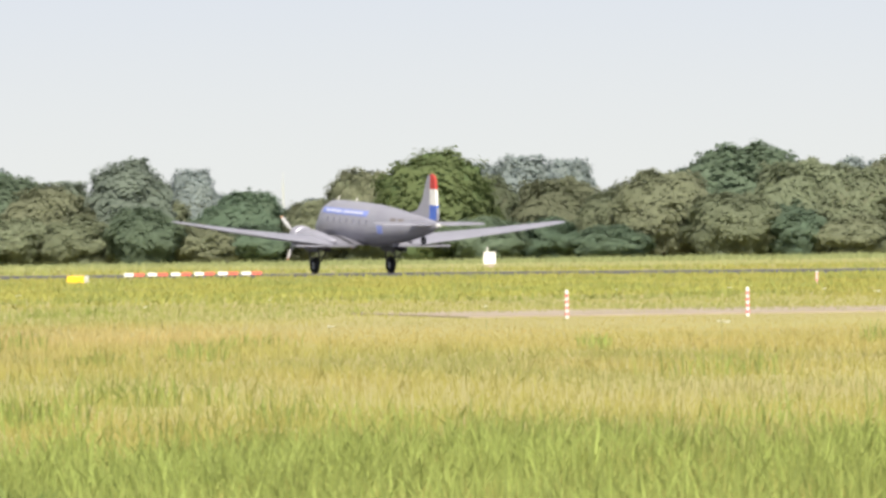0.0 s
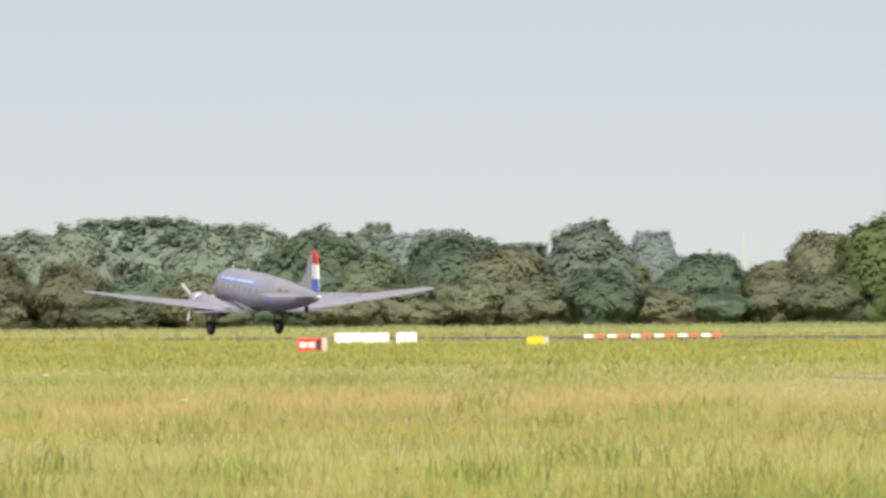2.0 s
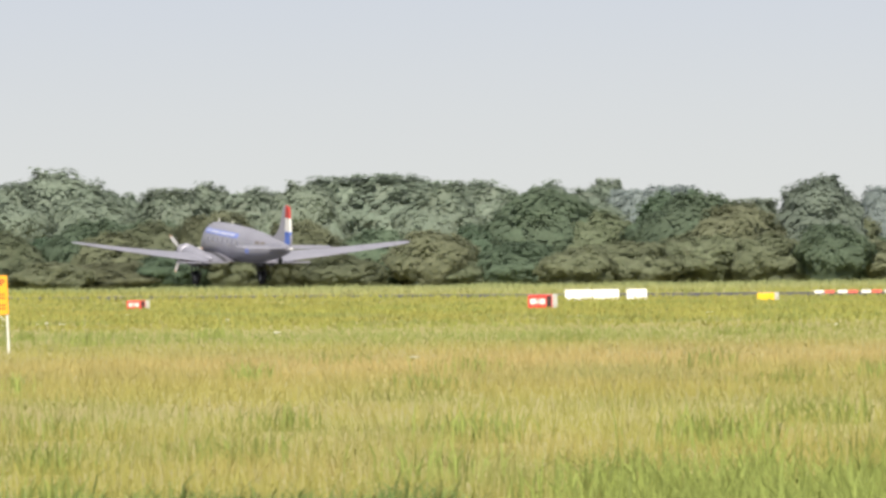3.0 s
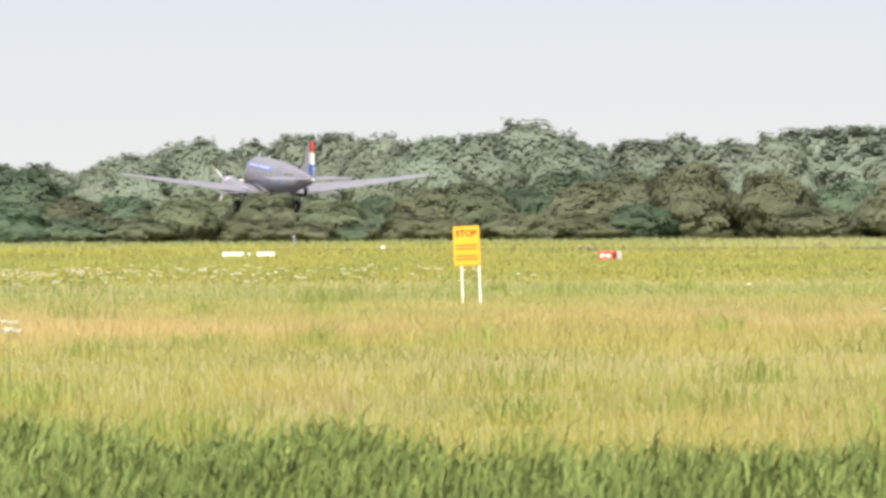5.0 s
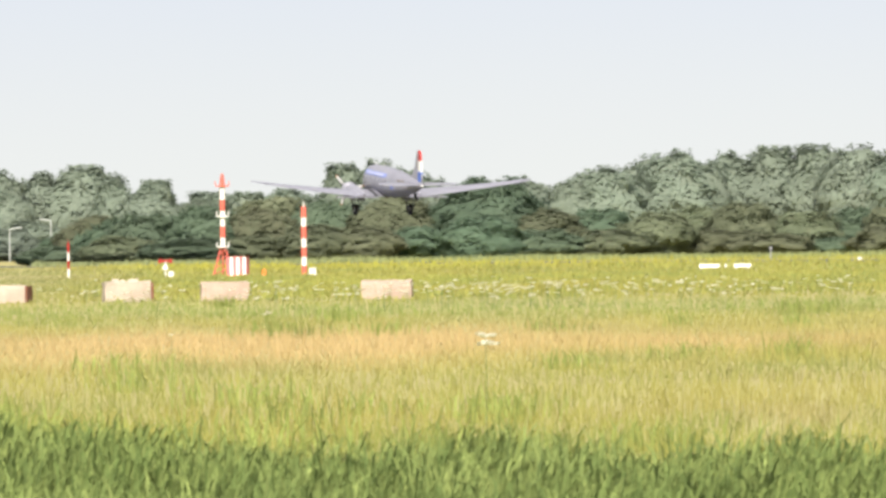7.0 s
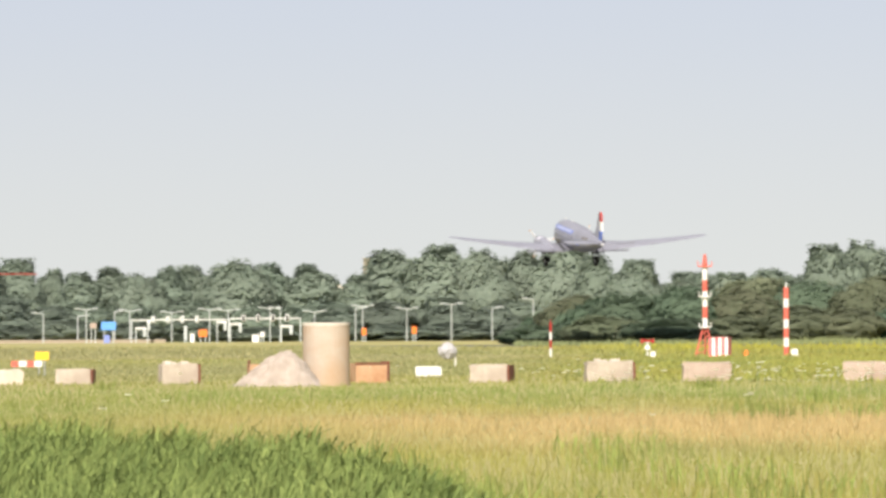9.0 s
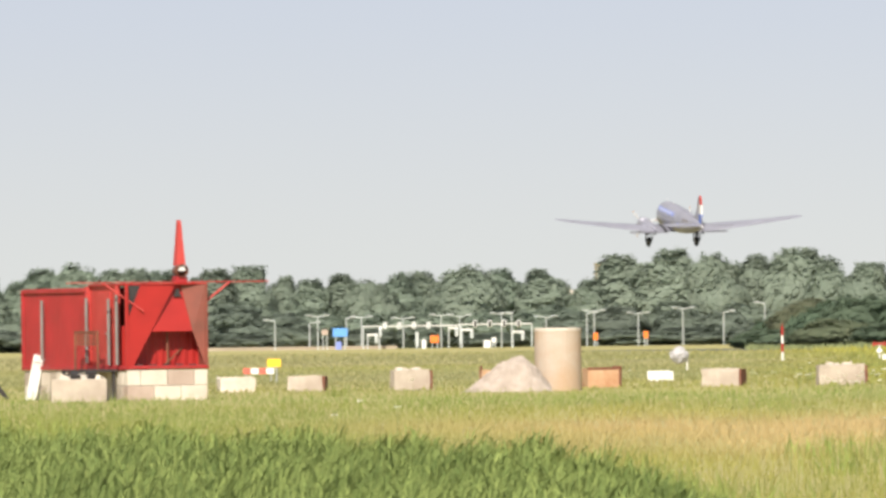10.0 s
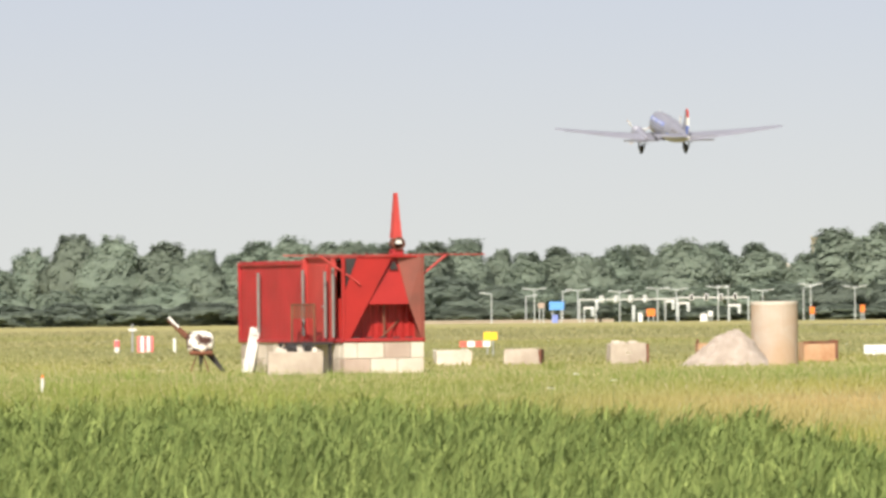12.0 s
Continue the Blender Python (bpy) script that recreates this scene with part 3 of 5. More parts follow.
FAR_B = (  # bearing, height, width, kind
    (0.6, 18.3, 8.2, 'poplar'), (0.85, 18.7, 9.2, 'alder'), (1.1, 21.5, 13.3, 'alder'), (1.31, 18.0, 9.2, 'alder'),
    (1.33, 18.5, 8.2, 'alder'), (1.53, 14.9, 8.2, 'alder'), (1.73, 17.0, 9.2, 'alder'), (1.81, 17.5, 10.3, 'alder'),
    (1.94, 18.8, 8.2, 'poplar'), (2.19, 17.7, 10.3, 'alder'), (2.46, 18.6, 9.2, 'poplar'), (2.72, 19.3, 11.3, 'alder'),
    (3.0, 19.5, 11.3, 'alder'), (3.01, 19.6, 14.4, 'alder'), (3.24, 18.1, 9.2, 'poplar'), (3.42, 18.5, 12.3, 'alder'),
)
FAR_C = (  # bearing, height, width, kind
    (3.49, 18.4, 10.3, 'alder'), (4.05, 16.8, 11.3, 'alder'), (4.07, 16.6, 12.3, 'alder'), (4.27, 16.3, 10.3, 'aspen'),
    (4.28, 16.2, 8.2, 'alder'), (4.88, 14.4, 12.3, 'alder'), (4.93, 14.1, 7.2, 'aspen'), (5.67, 16.5, 8.7, 'aspen'),
    (7.27, 16.9, 9.2, 'aspen'), (7.45, 18.1, 14.4, 'aspen'), (7.7, 17.3, 10.3, 'aspen'), (8.01, 13.0, 9.2, 'aspen'),
    (9.25, 17.6, 11.3, 'aspen'), (9.46, 16.5, 10.3, 'aspen'),
)
WOOD_A = (  # bearing, height, width, kind
    (-9.59, 11.9, 9.5, 'alder'), (-9.28, 13.2, 7.6, 'alder'), (-9.06, 15.2, 9.5, 'alder'), (-8.86, 15.1, 9.5, 'alder'),
    (-8.57, 13.9, 8.5, 'poplar'), (-8.38, 12.4, 7.6, 'alder'), (-8.2, 11.4, 5.7, 'poplar'), (-8.07, 13.8, 7.6, 'poplar'),
    (-7.89, 14.7, 8.5, 'alder'), (-7.7, 13.5, 6.6, 'poplar'), (-7.63, 13.5, 9.5, 'alder'), (-7.52, 13.6, 6.6, 'poplar'),
    (-7.4, 13.4, 7.6, 'poplar'), (-7.13, 13.5, 8.5, 'poplar'), (-6.95, 13.9, 9.5, 'alder'), (-6.73, 12.3, 4.7, 'poplar'),
    (-6.58, 11.6, 6.6, 'poplar'),
)
WOOD_B = (  # bearing, height, width, kind
    (-6.39, 12.4, 8.5, 'poplar'), (-6.25, 11.4, 8.5, 'alder'), (-6.1, 12.5, 6.6, 'poplar'), (-5.96, 12.7, 6.6, 'poplar'),
    (-5.73, 13.6, 10.4, 'alder'), (-5.54, 13.0, 6.6, 'poplar'), (-5.31, 12.8, 8.5, 'poplar'), (-5.06, 10.9, 5.7, 'poplar'),
    (-4.86, 15.2, 10.4, 'poplar'), (-4.61, 15.8, 9.5, 'poplar'), (-4.38, 15.2, 9.5, 'alder'), (-4.16, 14.8, 8.5, 'poplar'),
    (-3.93, 15.7, 11.3, 'alder'), (-3.75, 13.2, 5.7, 'poplar'), (-3.54, 13.1, 8.5, 'alder'), (-3.3, 10.0, 8.5, 'alder'),
    (-3.02, 11.0, 10.4, 'alder'),
)


def avenue():
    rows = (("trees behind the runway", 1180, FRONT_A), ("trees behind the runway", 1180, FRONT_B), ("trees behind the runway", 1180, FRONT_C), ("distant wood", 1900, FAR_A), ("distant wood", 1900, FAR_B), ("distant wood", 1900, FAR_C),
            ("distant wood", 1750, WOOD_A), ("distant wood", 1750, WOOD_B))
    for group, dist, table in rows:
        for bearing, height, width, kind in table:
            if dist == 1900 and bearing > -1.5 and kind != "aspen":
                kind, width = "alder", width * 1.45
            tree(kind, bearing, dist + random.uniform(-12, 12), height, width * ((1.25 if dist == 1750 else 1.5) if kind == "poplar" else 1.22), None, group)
    # growth that closes the rows, a little lower than the skyline
    def skyline(tables, b):
        pts = sorted((q[0], q[1]) for tb in tables for q in tb)
        return float(np.interp(b, [q[0] for q in pts], [q[1] for q in pts]))
    b = -4.05
    while b < 10.2:
        h = skyline((FRONT_A, FRONT_B, FRONT_C), b)
        tree(random.choice(("thorn", "oak", "thorn")), b, 1165 + random.uniform(-5, 14), h * random.uniform(0.45, 0.6), random.uniform(8, 10.5), None, "trees behind the runway")
        tree(random.choice(("thorn", "oak", "thorn")), b + 0.1, 1195 + random.uniform(-5, 10), h * (random.uniform(0.66, 0.84) if b < 4.6 else random.uniform(0.52, 0.7)), random.uniform(7.5, 10), None, "trees behind the runway")
        b += random.uniform(0.27, 0.37)
    b = -10.5
    while b < 10.3:
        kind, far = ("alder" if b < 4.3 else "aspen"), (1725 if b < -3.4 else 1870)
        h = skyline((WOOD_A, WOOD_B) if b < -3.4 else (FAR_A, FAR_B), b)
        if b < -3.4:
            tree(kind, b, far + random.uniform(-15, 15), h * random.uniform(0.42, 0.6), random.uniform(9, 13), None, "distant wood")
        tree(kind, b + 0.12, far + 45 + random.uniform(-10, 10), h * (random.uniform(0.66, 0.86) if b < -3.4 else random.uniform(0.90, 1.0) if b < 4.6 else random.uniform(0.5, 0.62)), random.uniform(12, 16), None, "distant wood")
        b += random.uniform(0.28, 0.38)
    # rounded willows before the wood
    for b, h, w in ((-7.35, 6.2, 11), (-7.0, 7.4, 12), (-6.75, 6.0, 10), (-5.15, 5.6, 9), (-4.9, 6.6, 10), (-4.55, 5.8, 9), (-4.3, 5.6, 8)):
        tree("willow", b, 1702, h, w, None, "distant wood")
    # low bushes along the foot of the wood
    b = -10.5
    while b < -3.9:
        tree("willow", b, 1692 + random.uniform(-8, 8), random.uniform(2.2, 4.0), random.uniform(8, 13), None, "bushes before the wood")
        b += random.uniform(0.26, 0.40)


# ---- the aircraft: twin-engined tail-wheel airliner; x ahead, y to its left, z up from the tyres' foot ----
def fuselage_ring(x, zc, w, h, n=28):
    return [(x, w / 2 * math.copysign(abs(math.cos(a)) ** 0.92, math.cos(a)), zc + h / 2 * math.copysign(abs(math.sin(a)) ** 0.92, math.sin(a))) for a in (i * math.tau / n for i in range(n))]


HULL = ((5.80, 2.74, 0.06, 0.06), (5.66, 2.74, 0.5, 0.5), (5.3, 2.78, 0.98, 1.04), (4.7, 2.90, 1.5, 1.66), (4.05, 3.10, 1.9, 2.16), (3.55, 3.34, 2.12, 2.64), (2.9, 3.45, 2.32, 2.88), (1.6, 3.47, 2.5, 2.92),
        (-1.0, 3.47, 2.52, 2.92), (-4.0, 3.47, 2.48, 2.82), (-6.5, 3.50, 2.17, 2.50), (-9.0, 3.58, 1.64, 1.96), (-11.2, 3.69, 1.06, 1.42), (-12.8, 3.80, 0.58, 0.92), (-13.7, 3.88, 0.26, 0.5), (-14.2, 3.92, 0.06, 0.12))


def hull_side(x, z):
    """Half width of the hull at x and height z."""
    hs = HULL[::-1]
    zc, w, h = (float(np.interp(x, [q[0] for q in hs], [q[i] for q in hs])) for i in (1, 2, 3))
    s = min(1.0, abs(z - zc) / (h / 2)) ** (1 / 0.92)
    return w / 2 * max(0.0, 1 - s * s) ** 0.46


def skin_patch(x0, x1, z0, z1, side, lift=0.012, n=8, m=3):
    """A thin panel that follows the hull's side."""
    rings = []
    for j in range(m + 1):
        z = z0 + (z1 - z0) * j / m
        rings.append([(x0 + (x1 - x0) * i / n, side * (hull_side(x0 + (x1 - x0) * i / n, z) + lift), z) for i in range(n + 1)])
    bm = loft(rings, closed=False, cap=False)
    r = bmesh.ops.extrude_face_region(bm, geom=list(bm.faces))
    bmesh.ops.translate(bm, verts=[v for v in r["geom"] if isinstance(v, bmesh.types.BMVert)], vec=(0, -side * 0.03, 0))
    bmesh.ops.recalc_face_normals(bm, faces=bm.faces)
    return bm


def foil(y, lead, chord, z, thick, n=9, side=1):
    up = [(lead - chord * (0.5 - 0.5 * math.cos(math.pi * i / n)), 0) for i in range(n + 1)]
    pts = []
    for i in range(n + 1):
        f = (0.5 - 0.5 * math.cos(math.pi * i / n))
        t = thick * chord * 2.6 * (0.2969 * math.sqrt(f) - 0.126 * f - 0.3516 * f * f + 0.2843 * f ** 3 - 0.1015 * f ** 4) * 1.9
        pts.append((up[i][0], t))
    ring = [(x, side * y, z + t * 1.1) for x, t in pts] + [(x, side * y, z - t * 0.75) for x, t in pts[-2:0:-1]]
    return ring


def wing_half(side):
    secs = [foil(y, l, c, z, t, side=side) for y, l, c, z, t in ((0.0, 0.95, 4.45, 2.22, 0.15), (3.7, 0.95, 4.4, 2.24, 0.15), (7.0, 0.05, 3.45, 2.64, 0.14), (10.5, -0.92, 2.5, 3.11, 0.125),
                                                               (13.2, -1.66, 1.72, 3.52, 0.11), (14.1, -2.0, 1.25, 3.66, 0.10), (14.45, -2.35, 0.7, 3.71, 0.09), (14.52, -2.6, 0.25, 3.72, 0.08))]
    bm = loft(secs)
    set_angle = pose(-1.0, 0, 2.2) @ pose(0, 0, 0, 0, -2.5, 0) @ pose(1.0, 0, -2.2)
    bmesh.ops.transform(bm, matrix=set_angle, verts=bm.verts)
    return bm


def cowl_rings(x0, x1, rows, y, z):
    return [[(x, y + r * math.cos(i * math.tau / 20), z + r * math.sin(i * math.tau / 20) * s) for i in range(20)] for x, r, s in rows]


def airliner():
    plane = thing("airliner", pose(0, 0, 0), "grey twin-engined propeller airliner with a red, white and blue rudder", "aircraft")
    P = lambda name, bm, m, parent=plane, label="", smooth=False: part(name, bm, M[m], parent, label, smooth)
    hull = P("fuselage", loft([fuselage_ring(*q) for q in HULL]), "alu", smooth=True)
    for s in (1, -1):
        P("wing", wing_half(s), "alu", smooth=True)
        # control surfaces: slightly proud ailerons and flaps along the trailing edge
        a = P("aileron", slab([(-2.55, s * 8.2), (-2.62, s * 13.3), (-3.32, s * 13.2), (-3.42, s * 8.2)], 0.10, "z", 0), "alu", label="grey fabric-covered aileron")
        a.matrix_basis = pose(0, 0, 1.60, 7.9 * s, 0, 0)
        for q in (1.4, 3.6):
            f = P("flap", slab([(-2.75, s * q), (-2.75, s * (q + 2.1)), (-3.45, s * (q + 2.1)), (-3.45, s * q)], 0.09, "z", 2.14), "alu")
            f.matrix_basis = pose(-1.0, 0, 2.2) @ pose(0, 0, 0, 0, -2.5, 0) @ pose(1.0, 0, -2.2)
        # engine: cowling, nacelle, exhaust, propeller
        y = 2.82 * s
        cowl = P("cowling", loft(cowl_rings(0, 0, ((3.02, 0.50, 1), (3.05, 0.60, 1), (2.95, 0.70, 1), (2.6, 0.75, 1), (2.0, 0.74, 1), (1.85, 0.70, 1)), y, 2.42)), "alu", smooth=True)
        part("cowling_mouth", tubed((3.04, y, 2.42), (3.075, y, 2.42), 0.5, 0.48, 20), M["alu_dark"], cowl)
        P("nacelle", loft(cowl_rings(0, 0, ((1.95, 0.66, 1), (1.2, 0.66, 1), (0.2, 0.62, 1), (-1.2, 0.5, 0.95), (-2.6, 0.3, 0.8), (-3.5, 0.08, 0.5)), y, 2.36)), "alu", smooth=True)
        P("exhaust_pipe", tubed((0.9, y + 0.5 * s, 1.92), (-0.5, y + 0.52 * s, 1.86), 0.11, 0.09, 10), "rust", label="rusty exhaust pipe")
        # main gear
        bm = bmesh.new()
        for o in (-0.33, 0.33):
            tube(bm, (0.25, y + o, 1.95), (0.0, y + o, 0.57), 0.075, 0.06, 8)
            tube(bm, (-1.5, y + o, 1.95), (-0.05, y + o, 0.62), 0.04, 0.04, 6)
        tube(bm, (0, y - 0.38, 0.57), (0, y + 0.38, 0.57), 0.06, None, 8)
        tube(bm, (0.2, y - 0.36, 1.5), (0.2, y + 0.36, 1.5), 0.05, None, 8)
        P("landing_gear", bm, "alu_dark", label="dark steel landing gear struts")
        prof = [(0.24, 0.13), (0.40, 0.17), (0.52, 0.155), (0.57, 0.085), (0.57, -0.085), (0.52, -0.155), (0.40, -0.17), (0.24, -0.13)]
        wheel = thing("wheel", pose(0, y, 0.57), "", "")
        wheel.parent = plane
        part("tyre", loft([[(r * math.cos(i * math.tau / 24), w, r * math.sin(i * math.tau / 24)) for r, w in prof] for i in range(25)], cap=False), M["tyre"], wheel, "black rubber tyre", True)
        part("rim", tubed((0, -0.125, 0), (0, 0.125, 0), 0.25, None, 16), M["steel"], wheel)
        bm = bmesh.new()
        for o in (-0.5, 0.5):
            box(bm, -1.5, 0.6, y + o - 0.02, y + o + 0.02, 1.55, 2.0, 0.01)
        P("gear_door", bm, "alu_dark", label="dark open gear bay edge")
    # propellers, each with a hub and three blades
    props = []
    for s in (1, -1):
        prop = thing("propeller", pose(3.3, 2.82 * s, 2.42), "", "")
        prop.parent = plane
        part("hub", loft([[(x, r * math.cos(i * math.tau / 12), r * math.sin(i * math.tau / 12)) for i in range(12)] for x, r in ((-0.25, 0.16), (0.05, 0.17), (0.22, 0.10), (0.28, 0.02))]), M["steel"], prop, smooth=True)
        for j in range(3):
            bl = loft([[(o + 0.02 * math.sin(tw), math.sin(tw) * c * 0 + c * math.cos(tw), z), (o - c * math.sin(tw) * 0.6, 0, z), (o - 0.02, -c * math.cos(tw), z), (o + c * math.sin(tw) * 0.6 + 0.03, 0.01, z)] for z, c, tw, o in ((0.12, 0.06, 1.2, 0), (0.5, 0.12, 0.9, 0), (1.0, 0.15, 0.6, 0), (1.5, 0.13, 0.4, 0), (1.74, 0.05, 0.3, 0))])
            b = part("blade", bl, M["blade"], prop)
            part("blade_tip", boxed(-0.035, 0.035, -0.06, 0.06, 1.60, 1.75, 0.01), M["rust_orange"], b)
            b.matrix_basis = pose(0, 0, 0, 120 * j, 0, 0)
        props.append(prop)
    # tail
    P("fin", slab([(-8.9, 4.39), (-10.6, 4.80), (-11.4, 5.47), (-12.0, 6.75), (-12.25, 7.12), (-12.50, 7.25), (-12.60, 7.26), (-12.60, 4.1), (-9.5, 4.0)], 0.16, "y"), "alu")
    top = [(-12.70, 7.27), (-13.10, 7.21), (-13.38, 6.92), (-13.48, 6.47)]
    rudder = P("rudder", slab([(-12.63, 5.02), (-13.86, 5.02), (-13.93, 4.63), (-13.85, 4.2), (-13.6, 3.98), (-12.63, 3.98)], 0.15, "y"), "alu")
    part("red_stripe", slab([(-12.63, 6.28), (-12.63, 7.28), *top, (-13.52, 6.28)], 0.16, "y"), M["red_light"], rudder, "red stripe of the rudder")
    part("white_stripe", slab([(-12.63, 5.21), (-12.63, 6.28), (-13.52, 6.28), (-13.72, 5.21)], 0.16, "y"), M["white"], rudder, "white stripe of the rudder")
    part("blue_stripe", slab([(-12.63, 4.22), (-12.63, 5.21), (-13.72, 5.21), (-13.80, 4.22)], 0.162, "y"), M["blue"], rudder, "blue stripe of the rudder")
    for s in (1, -1):
        P("tailplane", loft([foil(y, l, c, z, 0.10, side=s) for y, l, c, z in ((0.1, -10.9, 2.5, 3.92), (2.4, -11.35, 1.95, 3.94), (3.7, -11.7, 1.4, 3.95), (4.05, -12.0, 0.7, 3.95))]), "alu", smooth=True)
        P("elevator", slab([(-12.75, s * 0.35), (-12.75, s * 3.5), (-13.2, s * 3.7), (-13.75, s * 1.6), (-13.6, s * 0.35)], 0.11, "z", 3.93), "alu")
    P("tail_cone", tubed((-13.9, 0, 3.86), (-14.3, 0, 3.9), 0.17, 0.05, 10), "white", label="white tail light fairing")
    tw = thing("tail_wheel", pose(-11.6, 0, 2.78), "", "")
    tw.parent = plane
    part("tyre", loft([[(r * math.cos(i * math.tau / 16), w, r * math.sin(i * math.tau / 16)) for r, w in ((0.1, 0.06), (0.26, 0.08), (0.28, 0), (0.26, -0.08), (0.1, -0.06))] for i in range(17)], cap=False), M["tyre"], tw, "", True)
    part("fork", tubed((0, 0, 0), (0.25, 0, 0.5), 0.06, 0.07, 8), M["steel"], tw)
    # windows, doors, markings, aerials
    for s in (1, -1):
        for i in range(7):
            P("cabin_window", skin_patch(1.75 - 1.05 * i, 1.33 - 1.05 * i, 3.50, 3.86, s, 0.014, 2, 2), "glass")
        P("windscreen", skin_patch(3.9, 3.35, 3.98, 4.36, s, 0.014, 3, 2), "glass", label="dark cockpit window")
        stripe = P("title_panel", skin_patch(2.8, -4.6, 4.06, 4.44, s, 0.012, 12, 2), "pale_blue", label="pale blue title panel with white writing bars")
        for a, b in ((2.2, 1.6), (1.3, -0.5), (-0.9, -3.9)):
            part("writing_bar", skin_patch(a, b, 4.20, 4.33, s, 0.034, 4, 1), M["pale_title"], stripe)
        P("emblem", skin_patch(-6.3, -7.0, 3.0, 3.55, s, 0.014, 2, 2), "pale_blue", label="pale round blue emblem")
        for a in (-8.0, -9.0):
            P("registration_bar", skin_patch(a, a - 0.75, 3.86, 4.12, s, 0.012, 3, 1), "steel_worn")
        # dark strip along the wing root
        rings = []
        for y in (1.42, 1.80):
            f = foil(y, 0.95, 4.42, 2.23, 0.15, side=s)[1:10]
            rings.append([(q[0], q[1], q[2] + 0.03) for q in f])
        bm = loft(rings, closed=False, cap=False)
        bmesh.ops.transform(bm, matrix=pose(-1.0, 0, 2.2) @ pose(0, 0, 0, 0, -2.5, 0) @ pose(1.0, 0, -2.2), verts=bm.verts)
        P("root_strip", bm, "alu_dark", label="dark strip on the wing root")
    P("passenger_door", skin_patch(-5.3, -6.2, 2.7, 4.2, 1, 0.01, 2, 4), "alu")
    for x, h in ((2.6, 0.25), (-0.4, 0.25)):
        P("aerial", tubed((x, 0, 4.80), (x - 0.1, 0, 4.92 + h), 0.05, 0.03, 6), "white", label="small white roof aerial")
    return plane, props


FLIGHT = [  # seconds, metres along the runway, height, nose-up, bank, crab
    (0, 635.8, 0.04, 3.0, 0.6, -2.6), (0.5, 659.7, 0.04, 3.0, 0.5, -1.9), (1, 683.8, 0.04, 3.2, 0.5, -1.3), (1.5, 708.1, 0.46, 3.9, 0.0, -0.4), (2, 733.0, 0.30, 4.4, -0.2, 0.0),
    (2.5, 757.8, 0.60, 4.6, 0.1, -0.4), (3, 783.2, 0.99, 4.5, 0.4, -1.5), (3.5, 809.2, 1.68, 4.4, 0.6, -2.4), (3.7, 820.0, 1.95, 4.4, 0.6, -2.4), (5.3, 903.3, 3.46, 4.1, 0.3, -2.5),
    (5.5, 914.0, 3.54, 4.0, 0.2, -2.4), (6, 940.1, 4.03, 4.1, 0.4, -2.5), (6.5, 967.6, 4.39, 4.3, 0.6, -2.4), (7, 994.5, 4.81, 4.4, 0.2, -1.7), (7.5, 1021.1, 5.48, 4.8, -0.2, -1.0),
    (7.7, 1032.6, 5.62, 5.1, -0.2, -1.1), (9.3, 1116.5, 9.46, 6.7, -0.5, -2.2), (9.5, 1127.4, 10.04, 6.9, -0.6, -2.3), (10, 1154.2, 11.73, 7.3, -0.3, -1.6), (10.5, 1180.5, 13.75, 7.6, -0.1, -0.9),
    (11, 1207.6, 16.02, 7.9, -0.2, -1.1), (11.5, 1233.8, 18.60, 8.3, -0.3, -1.2), (12, 1259.9, 21.20, 8.7, -0.4, -1.5),
]


def motions():
    rows = []
    for t, s, z, nose, bank, crab in FLIGHT:
        p = RUN_FOOT + RUN_DIR * s
        rows.append((t, pose(p.x, p.y, z + 0.05, bank, -nose, 90 - RUN_BEARING + crab)))
    walk(PLANE, rows)
    for k, prop in enumerate(PROPS):
        y = 2.82 * (1 - 2 * k)
        # each half second a left-propeller blade points low left for the glint
        walk(prop, [(i / 30, pose(3.3, y, 2.42, 200 + 40 * k + 80 * i)) for i in range(361)])


# ---- things on the field ----
def bands(parent, x, y, r, levels, first, second, n=10, name="band"):
    """Alternating painted lengths of one pole, from the top down."""
    for i, (a, b) in enumerate(zip(levels, levels[1:])):
        part(name, tubed((x, y, b), (x, y, a), r, None, n), M[first if i % 2 == 0 else second], parent)


def marker_posts():
    for b, d, h, r in ((7.70, 253, 0.66, 0.042), (8.69, 252, 0.68, 0.042), (9.07, 430, 0.55, 0.05)):
        p = thing("marker_post", polar(b, d), "slim white marker post with pink bands in grass", "post", "marker posts")
        n = 9
        for i in range(n):
            part("band", tubed((0, 0, h * i / n - 0.02 * (i == 0)), (0, 0, h * (i + 1) / n), r, None, 8), M["pink" if i % 2 else "white"], p)
        part("cap", tubed((0, 0, h), (0, 0, h + 0.03), r * 1.05, r * 0.5, 8), M["white"], p)


def transmissometer():
    p = thing("equipment_box", polar(7.28, 925), "white equipment cabinet with a short aerial beside runway", "cabinet")
    part("cabinet", boxed(-0.55, 0.55, -0.4, 0.4, 0.25, 1.3, 0.03), M["white"], p)
    part("foot", boxed(-0.4, 0.4, -0.3, 0.3, -0.02, 0.25), M["concrete"], p)
    part("lid", boxed(-0.58, 0.58, -0.43, 0.43, 1.3, 1.34, 0.01), M["white"], p)
    part("aerial", tubed((-0.2, 0, 1.34), (-0.2, 0, 1.75), 0.06, 0.05, 8), M["white"], p)


